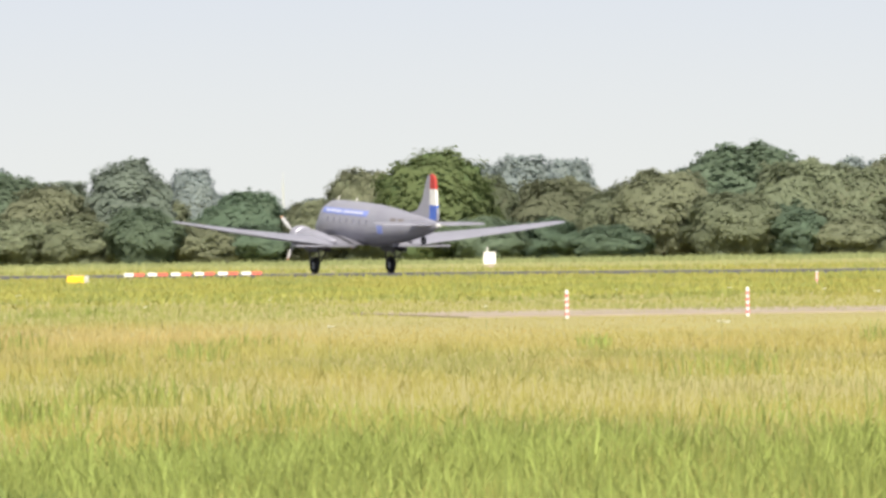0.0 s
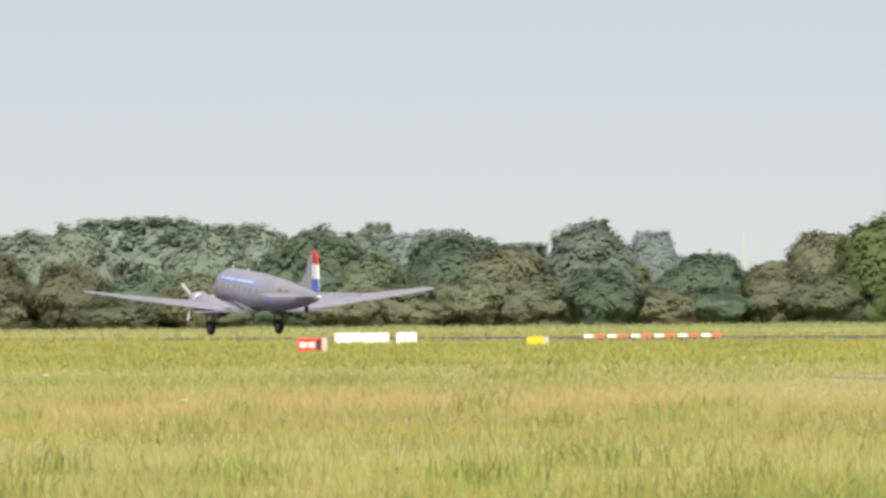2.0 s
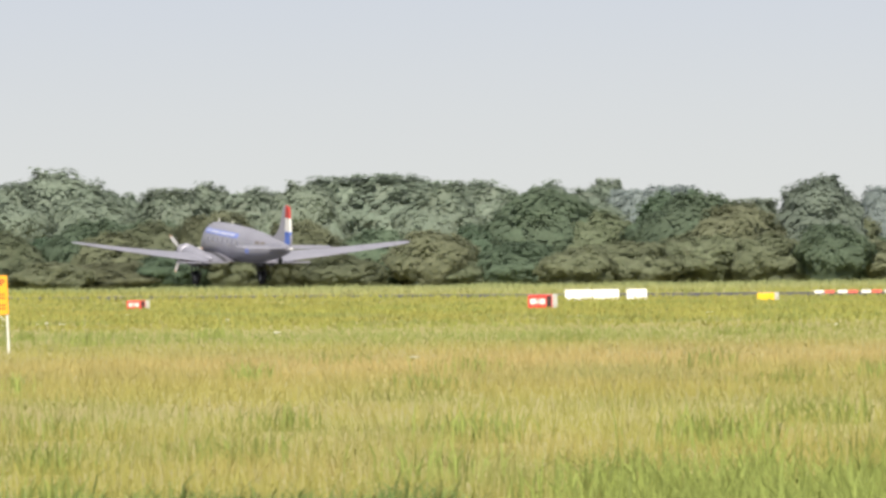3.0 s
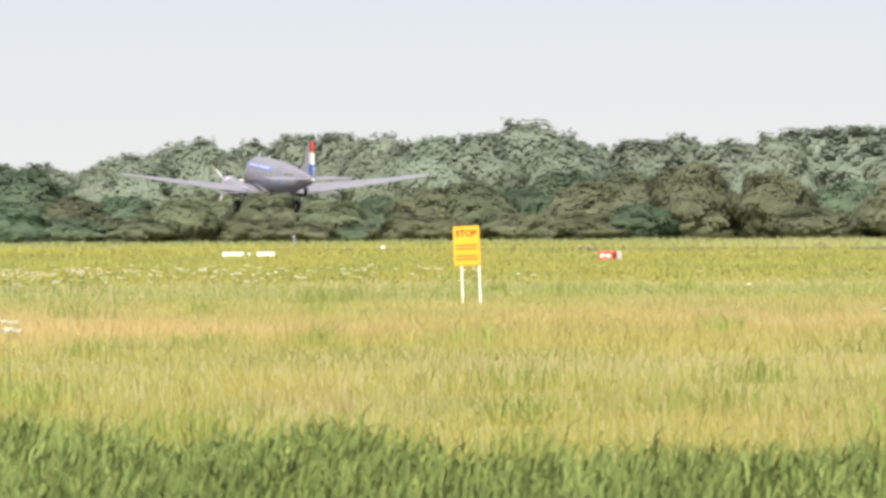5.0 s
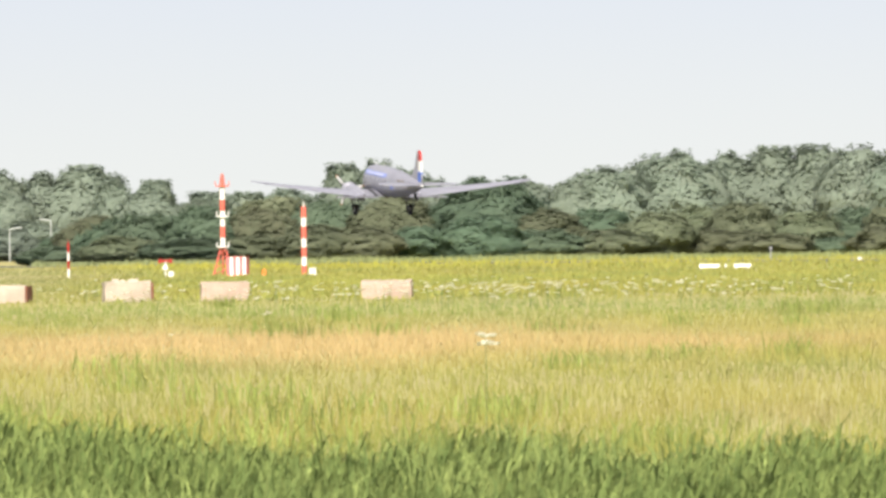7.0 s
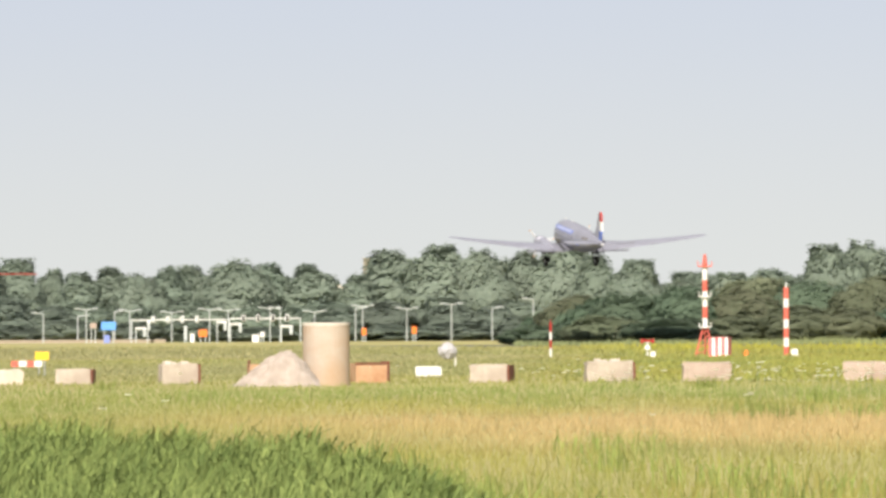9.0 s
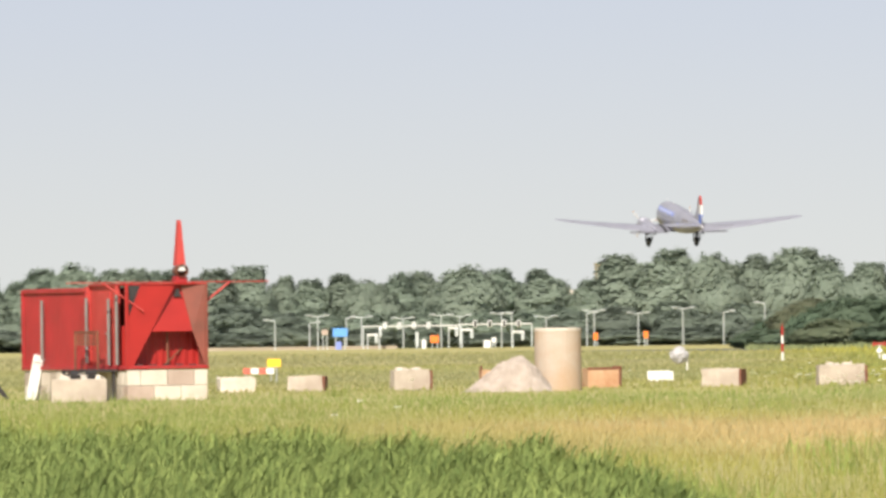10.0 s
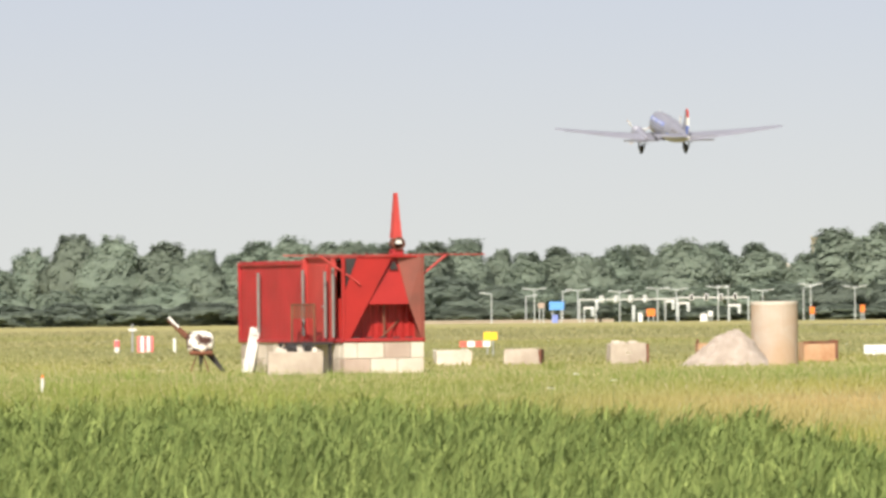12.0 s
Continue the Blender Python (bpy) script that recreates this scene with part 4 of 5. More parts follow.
def barrier_boards():
    for i in range(6):
        p = thing("barrier_board", polar(5.335 + 0.1285 * i, 655 + 0.4 * i, 0, -4), "low red and white barrier board on feet", "barrier", "barrier boards")
        part("white_panel", boxed(-0.66, -0.06, -0.03, 0.03, 0.22, 0.43, 0.01), M["white"], p)
        part("red_panel", boxed(-0.02, 0.62, -0.03, 0.03, 0.22, 0.43, 0.01), M["coral"], p)
        for x in (-0.45, 0.4):
            part("foot", boxed(x - 0.06, x + 0.06, -0.25, 0.25, -0.02, 0.21, 0.01), M["black"], p)


def taxi_sign(name, b, d, w, h, deep, face, label, words, z0=0.06):
    """A box sign seen from one corner: coloured face, white end, two feet."""
    p = thing(name, polar(b, d, 0, -26), label, "sign", "airfield signs")
    part("face_panel", boxed(-w / 2, w / 2, -deep / 2 - 0.02, -deep / 2, z0 + 0.005, z0 + h - 0.005, 0.004), M[face], p)
    part("case", boxed(-w / 2, w / 2, -deep / 2, deep / 2, z0, z0 + h, 0.015), M["white"], p)
    for x in (-w * 0.35, w * 0.35):
        part("foot", tubed((x, 0, -0.02), (x, 0, z0), 0.04, None, 8), M["steel"], p)
    x = -w * 0.40
    for wd in words:
        part("writing_bar", boxed(x, x + wd * w, -deep / 2 - 0.03, -deep / 2 - 0.02, z0 + h * 0.3, z0 + h * 0.7), M["white"], p)
        x += wd * w + 0.05 * w
    if words:
        part("black_panel", boxed(w * 0.28, w * 0.46, -deep / 2 - 0.03, -deep / 2 - 0.02, z0 + 0.05, z0 + h - 0.05), M["black"], p)
    return p


def white_barriers():
    for b, w in ((3.985, 1.62), (4.135, 1.62), (4.305, 1.22)):
        p = thing("jersey_barrier", polar(b, 640, 0, 2), "low white painted concrete barrier block in grass", "barrier", "white barriers")
        prof = [(-0.3, -0.02), (-0.3, 0.22), (-0.13, 0.34), (-0.1, 0.66), (0.1, 0.66), (0.13, 0.34), (0.3, 0.22), (0.3, -0.02)]
        part("block", slab(prof, w, "x"), M["white"], p)
        for x in (-w * 0.3, w * 0.3):
            part("lifting_eye", tubed((x, 0, 0.65), (x, 0, 0.70), 0.05, None, 8), M["steel"], p)


def stop_sign():
    p = thing("stop_sign", polar(0.800, 243) @ pose(0, 0, 0, 0, -1.8, 0), "amber warning board with red lettering on two white legs", "sign")
    board = part("board", boxed(-0.305, 0.305, -0.015, 0.015, 0.90, 1.81, 0.012), M["stop"], p)
    writing("STOP", 0.20, pose(0.0, -0.019, 1.64, 90, 0, 0), M["ink"], board, bold=0.008)
    for z in (1.37, 1.29, 1.12, 1.04):
        part("writing_bar", boxed(-0.25, 0.24, -0.02, -0.015, z - 0.022, z + 0.022), M["ink_soft"], board)
    for x in (-0.135, 0.27):
        part("leg", tubed((x, 0.035, -0.05), (x, 0.035, 1.7), 0.026, None, 8), M["white"], p, "white painted tube leg")


def low_markers():
    for b, w in ((-0.49, 1.35), (-0.31, 1.1)):
        p = thing("marker_board", polar(b, 660), "low white marker board on short legs", "marker", "white marker boards")
        part("board", boxed(-w / 2, w / 2, -0.03, 0.03, 0.14, 0.38, 0.01), M["white"], p)
        for x in (-w * 0.4, w * 0.35):
            part("leg", boxed(x - 0.05, x + 0.05, -0.03, 0.03, -0.02, 0.15), M["white"], p)
    p = thing("runway_light", polar(-0.402, 661), "small white runway light on short stem", "lamp")
    part("stem", tubed((0, 0, -0.02), (0, 0, 0.2), 0.03, None, 6), M["white"], p)
    part("globe", tubed((0, 0, 0.2), (0, 0, 0.36), 0.09, 0.06, 10), M["white"], p)
    p = thing("field_post", polar(-0.155, 880), "thin grey post at the field edge", "post")
    part("post", tubed((0, 0, -0.05), (0, 0, 1.15), 0.07, 0.06, 8), M["steel"], p)
    part("head", boxed(-0.12, 0.12, -0.08, 0.08, 1.15, 1.3, 0.02), M["steel"], p)
    p = thing("round_marker", polar(0.33, 780), "small round white marker on a stem", "marker")
    part("stem", tubed((0, 0, -0.02), (0.03, 0, 0.3), 0.05, None, 8), M["white"], p)
    part("cap", tubed((0.03, 0, 0.28), (0.03, 0, 0.55), 0.17, 0.14, 10), M["white"], p)
    p = thing("peg", polar(-9.24, 243), "small white peg with an orange top", "peg")
    part("stem", tubed((0, 0, -0.02), (0, 0, 0.32), 0.035, None, 8), M["white"], p)
    part("top", tubed((0, 0, 0.32), (0, 0, 0.4), 0.04, 0.02, 8), M["orange"], p)


def rough_block(w, h, deep, seed, chip=0.08):
    """A worn cast block: bevelled, its corners knocked about, top uneven."""
    bm = bmesh.new()
    bmesh.ops.create_cube(bm, size=1.0)
    bmesh.ops.subdivide_edges(bm, edges=bm.edges, cuts=4, use_grid_fill=True)
    for v in bm.verts:
        c = Vector((v.co.x * w, v.co.y * deep, (v.co.z + 0.5) * h))
        edge = sum(abs(abs(q) - 0.5) < 0.02 for q in v.co)
        n = noise.noise_vector(c * 2.3 + Vector((seed * 7.1, 0, 0)))
        c += n * chip * (0.35 + 0.4 * max(0, edge - 1))
        if edge > 1 and v.co.z > 0.4:
            c.z -= abs(n.x) * chip
        c.z = max(c.z, -0.02) if v.co.z > -0.45 else -0.03
        v.co = c
    return bm


def concrete_blocks():
    rows = ((-2.255, 1.66, 0.62, "concrete_pink"), (-3.684, 1.56, 0.68, "concrete"), (-3.148, 1.60, 0.63, "concrete_pink"), (-4.330, 1.30, 0.60, "concrete"),
            (-6.04, 1.20, 0.68, "concrete"), (-6.995, 1.15, 0.50, "concrete_pale"), (-6.605, 1.15, 0.52, "concrete"))
    for i, (b, w, h, m) in enumerate(rows):
        p = thing("concrete_block", polar(b, 349, 0, (-6, 9, 3, -12, 12, 8, -8)[i]), "weathered grey concrete block lying in long grass", "block", "concrete blocks")
        part("block", rough_block(w, h, 0.75, i), M[m], p)
        if i in (1, 3, 4, 6):
            part("end_plate", rough_block(0.09, h * 0.95, 0.8, i + 20, 0.03), M["rust"], p, "rusty steel end plate").matrix_basis = pose(w / 2 + 0.03, 0, 0)
        if i in (1, 4):
            bm = bmesh.new()
            for j, (x, w_, t_) in enumerate(((-0.38, 0.22, 0.09), (-0.16, 0.15, 0.05), (0.22, 0.3, 0.07))):
                c = rough_block(w_, t_ + 0.06, 0.25, 60 + j + i, 0.09)
                bmesh.ops.translate(c, verts=c.verts, vec=(x, 0, h - 0.06))
                me = bpy.data.meshes.new("chip")
                c.to_mesh(me)
                c.free()
                bm.from_mesh(me)
                bpy.data.meshes.remove(me)
            part("rubble", bm, M["concrete_pale"], p, "loose rubble on the top")
    p = thing("white_block", polar(-4.67, 394), "small white painted concrete block in grass", "block")
    part("block", rough_block(0.95, 0.38, 0.5, 40, 0.05), M["white"], p)


def cylinder_and_pile():
    n = 36
    rings = []
    for z, r in ((-0.05, 0.745), (0.5, 0.742), (1.2, 0.745), (1.93, 0.742), (1.98, 0.73), (1.98, 0.62), (1.6, 0.60)):
        rings.append([(r * math.cos(i * math.tau / n), r * math.sin(i * math.tau / n), z + 0.01 * math.sin(i * 2.3)) for i in range(n)])
    p = thing("concrete_tube", polar(-5.23, 332), "upright concrete drainage tube with rust-brown stains", "tube")
    part("shell", loft(rings), M["concrete_tube"], p, smooth=False)
    part("rim", loft([[(r * math.cos(i * math.tau / n), r * math.sin(i * math.tau / n), z) for i in range(n)] for z, r in ((1.90, 0.752), (1.97, 0.755), (2.0, 0.74), (2.0, 0.63))], cap=False), M["concrete_pale"], p)
    bm = bmesh.new()
    bmesh.ops.create_grid(bm, x_segments=56, y_segments=40, size=1.0)
    for v in bm.verts:
        x, y = v.co.x * 1.55, v.co.y * 1.3
        u = min(1.0, abs(x - 0.55) / (2.0 if x < 0.55 else 1.25))
        top = 1.10 * (0.5 + 0.5 * math.cos(math.pi * u)) ** 0.8 * max(0.0, 1 - (y / 1.25) ** 2)
        rough = noise.noise(Vector((x * 3, y * 3, 2))) * 0.10 + noise.noise(Vector((x * 9, y * 9, 5))) * 0.05
        v.co = Vector((x, y, max(-0.03, top + rough * min(1, top * 3) - 0.02)))
    tagged(part("soil_mound", bm, M["dirt"], None), "heap of pale grey rubble and dry soil", "rubble").matrix_world = polar(-5.535, 330)
    p = thing("rusty_tank", polar(-4.995, 350, 0, 14), "low rust-orange steel tank on the ground", "tank")
    part("body", rough_block(1.12, 0.66, 0.9, 51, 0.03), M["rust_orange"], p)
    part("end_rib", boxed(0.5, 0.6, -0.47, 0.47, 0, 0.72, 0.02), M["rust"], p)
    part("lip", boxed(-0.58, 0.58, -0.47, -0.43, 0.6, 0.68, 0.01), M["rust"], p)
    p = thing("rusty_crate", polar(-5.60, 362, 0, 10), "small rusted steel crate behind a rubble heap", "crate")
    part("body", rough_block(0.7, 0.6, 0.6, 52, 0.04), M["rust_orange"], p)
    part("post", tubed((-0.33, 0, 0), (-0.33, 0, 0.75), 0.05, None, 8), M["rust"], p)


def obstacle_mast():
    # mast and pole take pale coral for red: haze put into their colour
    p = thing("obstacle_mast", polar(-3.154, 647), "red and white banded mast with small platforms", "mast")
    bands(p, 0, 0, 0.16, (5.65, 4.75, 4.05, 3.1, 2.4, 1.8), "white", "coral", 8)
    part("spire", tubed((0, 0, 5.65), (0, 0, 6.35), 0.17, 0.08, 8), M["coral"], p)
    for z, w in ((5.62, 0.42), (3.75, 0.36), (1.86, 0.36)):
        bm = boxed(-w, w, -0.3, 0.3, z - 0.06, z + 0.02, 0.01)
        for s in (-1, 1):
            box(bm, s * w - 0.03, s * w + 0.03, -0.3, 0.3, z, z + 0.28, 0.01)
        part("platform", bm, M["coral" if z > 5 else "white"], p)
    for x, y in ((-0.62, -0.4), (0.62, -0.4), (0, 0.7)):
        leg = part("leg", tubed((x, y, -0.05), (x * 0.2, y * 0.2, 1.82), 0.055, 0.05, 8), M["coral"], p)
    bm = bmesh.new()
    for i in range(4):
        tube(bm, (-0.5 + 0.12 * i, -0.32, 0.2 + 0.4 * i), (0.4 - 0.07 * i, -0.3, 0.5 + 0.4 * i), 0.03, None, 6)
    part("bracing", bm, M["coral"], p)
    p = thing("striped_shelter", polar(-3.075, 636, 0, -12), "small cabin with vertical pink and white stripes", "cabin")
    for i in range(6):
        part("stripe_panel", boxed(-0.58 + 0.2 * i, -0.38 + 0.2 * i, -0.5, -0.44, 0.02, 1.24, 0.006), M["pink" if i % 2 == 0 else "white"], p)
    part("body", boxed(-0.6, 0.62, -0.44, 0.5, -0.02, 1.22, 0.02), M["pink"], p)
    part("roof", boxed(-0.64, 0.66, -0.54, 0.54, 1.22, 1.27, 0.01), M["rust"], p)
    p = thing("obstacle_pole", polar(-2.71, 655), "red and white banded pole with a lamp on top", "pole")
    bands(p, 0, 0, 0.17, (4.3, 3.6, 3.05, 2.3, 1.75, 1.15, 0.6, -0.03), "coral", "white", 10)
    part("lamp", tubed((0, 0, 4.3), (0, 0, 4.62), 0.05, 0.03, 8), M["white"], p)
    box_ = thing("floor_lamp_box", polar(-2.665, 655), "small white box beside a banded pole", "box")
    part("case", boxed(-0.22, 0.22, -0.2, 0.2, -0.02, 0.42, 0.03), M["white"], box_)
    part("lid", boxed(-0.24, 0.24, -0.22, 0.22, 0.42, 0.46, 0.01), M["white"], box_)
    p = thing("wind_gauge", polar(-3.47, 640), "red and white wind gauge on a white stem", "instrument")
    part("stem", tubed((0, 0, 0.0), (0, 0, 0.95), 0.06, 0.05, 8), M["white"], p)
    part("crossarm", boxed(-0.36, 0.36, -0.05, 0.05, 0.95, 1.08, 0.02), M["red"], p)
    for x in (-0.34, 0.34):
        part("cup", tubed((x, 0, 0.88), (x, 0, 1.15), 0.1, 0.06, 8), M["red"], p)
    part("globe", tubed((0, 0, 0.5), (0, 0, 0.72), 0.2, 0.14, 10), M["white"], p)
    p = thing("white_box", polar(-3.44, 636), "small white box on the grass", "box")
    part("case", boxed(-0.17, 0.17, -0.15, 0.15, -0.02, 0.34, 0.03), M["white"], p)
    part("lid", boxed(-0.19, 0.19, -0.17, 0.17, 0.34, 0.38, 0.01), M["white"], p)
    p = thing("banded_post", polar(-4.0, 635), "slim red and white banded post", "post")
    bands(p, 0, 0, 0.075, (2.15, 1.6, 1.1, 0.6, -0.03), "red", "white", 8)
    part("tip", tubed((0, 0, 2.15), (0, 0, 2.35), 0.03, 0.02, 6), M["red"], p)
    p = thing("lamp_globe", polar(-2.93, 640), "small orange marker in the grass", "marker")
    part("globe", tubed((0, 0, 0.1), (0, 0, 0.42), 0.15, 0.1, 10), M["orange"], p)
    part("stem", tubed((0, 0, -0.02), (0, 0, 0.1), 0.05, None, 8), M["white"], p)
    # limp net cover on a post
    p = thing("net_marker", polar(-4.565, 490), "pale grey net cover drooping beside a white post", "marker")
    bm = bmesh.new()
    bmesh.ops.create_icosphere(bm, subdivisions=4, radius=1.0)
    for v in bm.verts:
        n = noise.noise(v.co * 3.0) * 0.16 + noise.noise(v.co * 9.0) * 0.07
        v.co = Vector((v.co.x * 0.44, v.co.y * 0.38, v.co.z * 0.40)) * (1 + n)
        v.co.z += 0.78
        v.co.x *= 0.75 if v.co.z > 0.95 else 1.0
    part("net", bm, M["mesh_grey"], p)
    part("post", tubed((0.36, 0, -0.05), (0.36, 0, 0.62), 0.035, None, 8), M["white"], p)


def roadside():
    """Lamp posts, signal gantries and signs on the far road."""
    D = 1640
    def lamp(b, h, arms):
        p = thing("street_lamp", polar(b, D + random.uniform(-15, 15)), "pale grey street lamp on a distant road", "lamp", "street lamps")
        part("post", tubed((0, 0, -0.05), (0, 0, h), 0.11, 0.08, 8), M["pole_grey"], p)
        for s in arms:
            part("arm", tubed((0, 0, h - 0.05), (s * 1.5, 0, h + 0.12), 0.08, 0.06, 6), M["pole_grey"], p)
            part("head", boxed(s * 1.4 - 0.45, s * 1.4 + 0.45, -0.15, 0.15, h + 0.08, h + 0.26, 0.03), M["pole_grey"], p)
    for x, h, arms in ((285, 4.6, (-1,)), (346, 4.2, (1,)), (361, 5.2, (-1, 1)), (411, 4.9, (1,)), (438, 5.0, (-1, 1)), (512, 4.7, (-1, 1)), (579, 5.1, (-1, 1)), (612, 5.0, (-1, 1)), (686, 5.3, (-1, 1)),
                       (704, 5.3, (-1,)), (765, 4.7, (-1, 1)), (850, 5.5, (-1, 1)), (837, 5.2, (1,)), (928, 5.1, (-1, 1)), (1007, 5.8, (-1, 1)), (1079, 5.2, (1,)), (1152, 6.5, (-1,))):
        lamp(7.0256 - 12.2587 + (x - 784) * 0.003095, h, arms)
    def bx(x):
        return (-5.2323 + (x - 784) * 0.003095)
    for x0, x1, z, dark in ((441, 612, 3.55, False), (614, 739, 3.7, True)):
        w = (x1 - x0) * 0.003095 * math.pi / 180 * D
        p = thing("signal_gantry", polar(bx((x0 + x1) / 2), D - 6), "white road gantry with a row of signal heads", "gantry", "signal gantries")
        part("beam", boxed(-w / 2, w / 2, -0.1, 0.1, z - 0.09, z + 0.09, 0.02), M["white"], p)
        for x in (-w / 2, w / 2):
            part("post", boxed(x - 0.10, x + 0.10, -0.1, 0.1, -0.05, z + 0.1, 0.03), M["pole_grey"], p)
        for i in range(4):
            x = -w / 2 + w * ((0.225 + 0.15 * i) if not dark else (0.2 + 0.205 * i))
            hd = part("signal_head", boxed(x - 0.32, x + 0.32, -0.3, 0.0, z - 0.5, z + 0.6, 0.12), M["white"], p)
            part("lens_panel", boxed(x - 0.18, x + 0.18, -0.34, -0.3, z - 0.38, z + 0.48, 0.05), M["black" if dark else "pole_grey"], hd)
    for x, w, h in ((457, 1.7, 2.4), (471, 0.5, 3.4), (600, 1.6, 3.3), (625, 1.9, 3.0), (715, 1.9, 2.6)):
        p = thing("signal_post", polar(bx(x), D - 9), "white traffic signal post with a short arm", "signal", "traffic signals")
        part("post", boxed(-w / 2, -w / 2 + 0.2, -0.1, 0.1, -0.05, h, 0.03), M["pole_grey"], p)
        part("arm", boxed(-w / 2, w / 2, -0.15, 0.15, h - 0.3, h, 0.03), M["white"], p)
        part("signal_head", boxed(w / 2 - 0.5, w / 2, -0.3, 0.0, h - 1.5, h - 0.3, 0.08), M["pole_grey"], p)
    for x, z0, w, h, m, label in ((400, 2.0, 2.3, 1.3, "bright_blue", "sky-blue road sign board on posts"), (567, 0.9, 1.3, 1.1, "orange", "orange road works board on posts"), (852, 1.0, 0.7, 1.1, "orange", "small orange road sign on a post"), (941, 1.2, 0.7, 1.1, "orange", "small orange road sign on a post"),
                                  (397, -0.05, 0.9, 1.3, "pale_blue", "pale blue cabinet beside the road"), (660, 0.0, 1.1, 1.2, "white", "white cabinet beside the road"), (373, 2.3, 1.0, 0.8, "concrete_pink", "pinkish red board on a red post"),
                                  (548, 0.0, 0.7, 1.4, "white", "white cabinet beside the road"), (536, 0.4, 0.5, 2.2, "pole_grey", "grey cabinet beside the road"), (672, 0.8, 0.7, 0.8, "white", "small white road sign on a post")):
        p = thing("road_sign", polar(bx(x), D - 14), label, "sign")
        part("board", boxed(-w / 2, w / 2, -0.1, 0.0, z0, z0 + h, 0.03), M[m], p)
        for s in (-0.3, 0.3):
            part("leg", tubed((s * w, 0.06, -0.05), (s * w, 0.06, z0 + h * 0.9), 0.09, None, 6), M["red" if m == "coral" else "pole_grey"], p)
    # pale road bank behind the field
    strip("road_far", polar(-6.6, D + 3).translation, Vector((math.cos(radians(6.6)), math.sin(radians(6.6)), 0)), 9, -18, 14, 0.5, M["track"], "pale distant road on a low bank", "road")
    # apartment block beyond the wood
    p = thing("apartment_building", polar(-4.965, 2050, 0, 8), "cream apartment tower showing between distant trees", "building")
    wall = part("wall", boxed(-1.7, 1.7, -3, 3, -0.1, 15.6), M["plaster"], p)
    part("roof", boxed(-1.85, 1.85, -3.2, 3.2, 15.6, 16.0, 0.05), M["concrete_pale"], p)
    for f in range(5):
        for x in (-1.4, 0.3):
            w = part("window", boxed(x, x + 1.1, -3.06, -3.0, 1.2 + 2.7 * f, 2.7 + 2.7 * f), M["glass"], p)
            part("sill", boxed(x - 0.1, x + 1.2, -3.2, -3.06, 1.05 + 2.7 * f, 1.2 + 2.7 * f), M["white"], w)
    p = thing("white_house", polar(-5.17, 2040, 0, 5), "white house gable behind distant trees", "building")
    part("wall", boxed(-2.2, 2.2, -2, 2, -0.1, 9.2), M["plaster"], p)
    part("roof", slab([(-2.5, 9.2), (0, 11.0), (2.5, 9.2)], 4.2, "y"), M["concrete_pale"], p)
    # lattice mast far beyond the trees
    p = thing("far_mast", polar(6.155, 2100), "thin grey lattice mast far beyond trees", "mast")
    bm = bmesh.new()
    for x, y in ((-0.35, -0.2), (0.35, -0.2), (0, 0.4)):
        tube(bm, (x, y, -0.1), (x * 0.4, y * 0.4, 15.5), 0.09, 0.06, 5)
    for i in range(12):
        tube(bm, (-0.33 + 0.014 * i, -0.2, 1.2 * i), (0.33 - 0.014 * i, -0.2, 1.2 * i + 1.2), 0.05, None, 5)
    part("lattice", bm, M["pole_grey"], p)
    part("aerial", tubed((0, 0, 15.5), (0, 0, 17.5), 0.08, 0.05, 6), M["pole_grey"], p)


def plate(points, thick=0.04):
    """A flat plate through points in space, given thickness towards its back."""
    bm = bmesh.new()
    f = bm.faces.new([bm.verts.new(p) for p in points])
    f.normal_update()
    n = f.normal.copy()
    r = bmesh.ops.extrude_face_region(bm, geom=[f])
    bmesh.ops.translate(bm, verts=[v for v in r["geom"] if isinstance(v, bmesh.types.BMVert)], vec=n * thick)
    bmesh.ops.recalc_face_normals(bm, faces=bm.faces)
    return bm


def corrugated(x0, x1, z0, z1, y, n, deep=0.05, axis="x"):
    """A trapezoid-ribbed steel wall."""
    pts = []
    for i in range(n):
        w = (x1 - x0) / n
        for f, o in ((0.0, 0), (0.35, 0), (0.5, deep), (0.85, deep)):
            pts.append((x0 + (i + f) * w, y + o))
    pts.append((x1, y))
    rings = [[(px, py, z) if axis == "x" else (py, px, z) for px, py in pts] for z in (z0, z1)]
    bm = loft(rings, closed=False, cap=False)
    r = bmesh.ops.extrude_face_region(bm, geom=list(bm.faces))
    bmesh.ops.translate(bm, verts=[v for v in r["geom"] if isinstance(v, bmesh.types.BMVert)], vec=(0, 0.03, 0) if axis == "x" else (0.03, 0, 0))
    bmesh.ops.recalc_face_normals(bm, faces=bm.faces)
    return bm


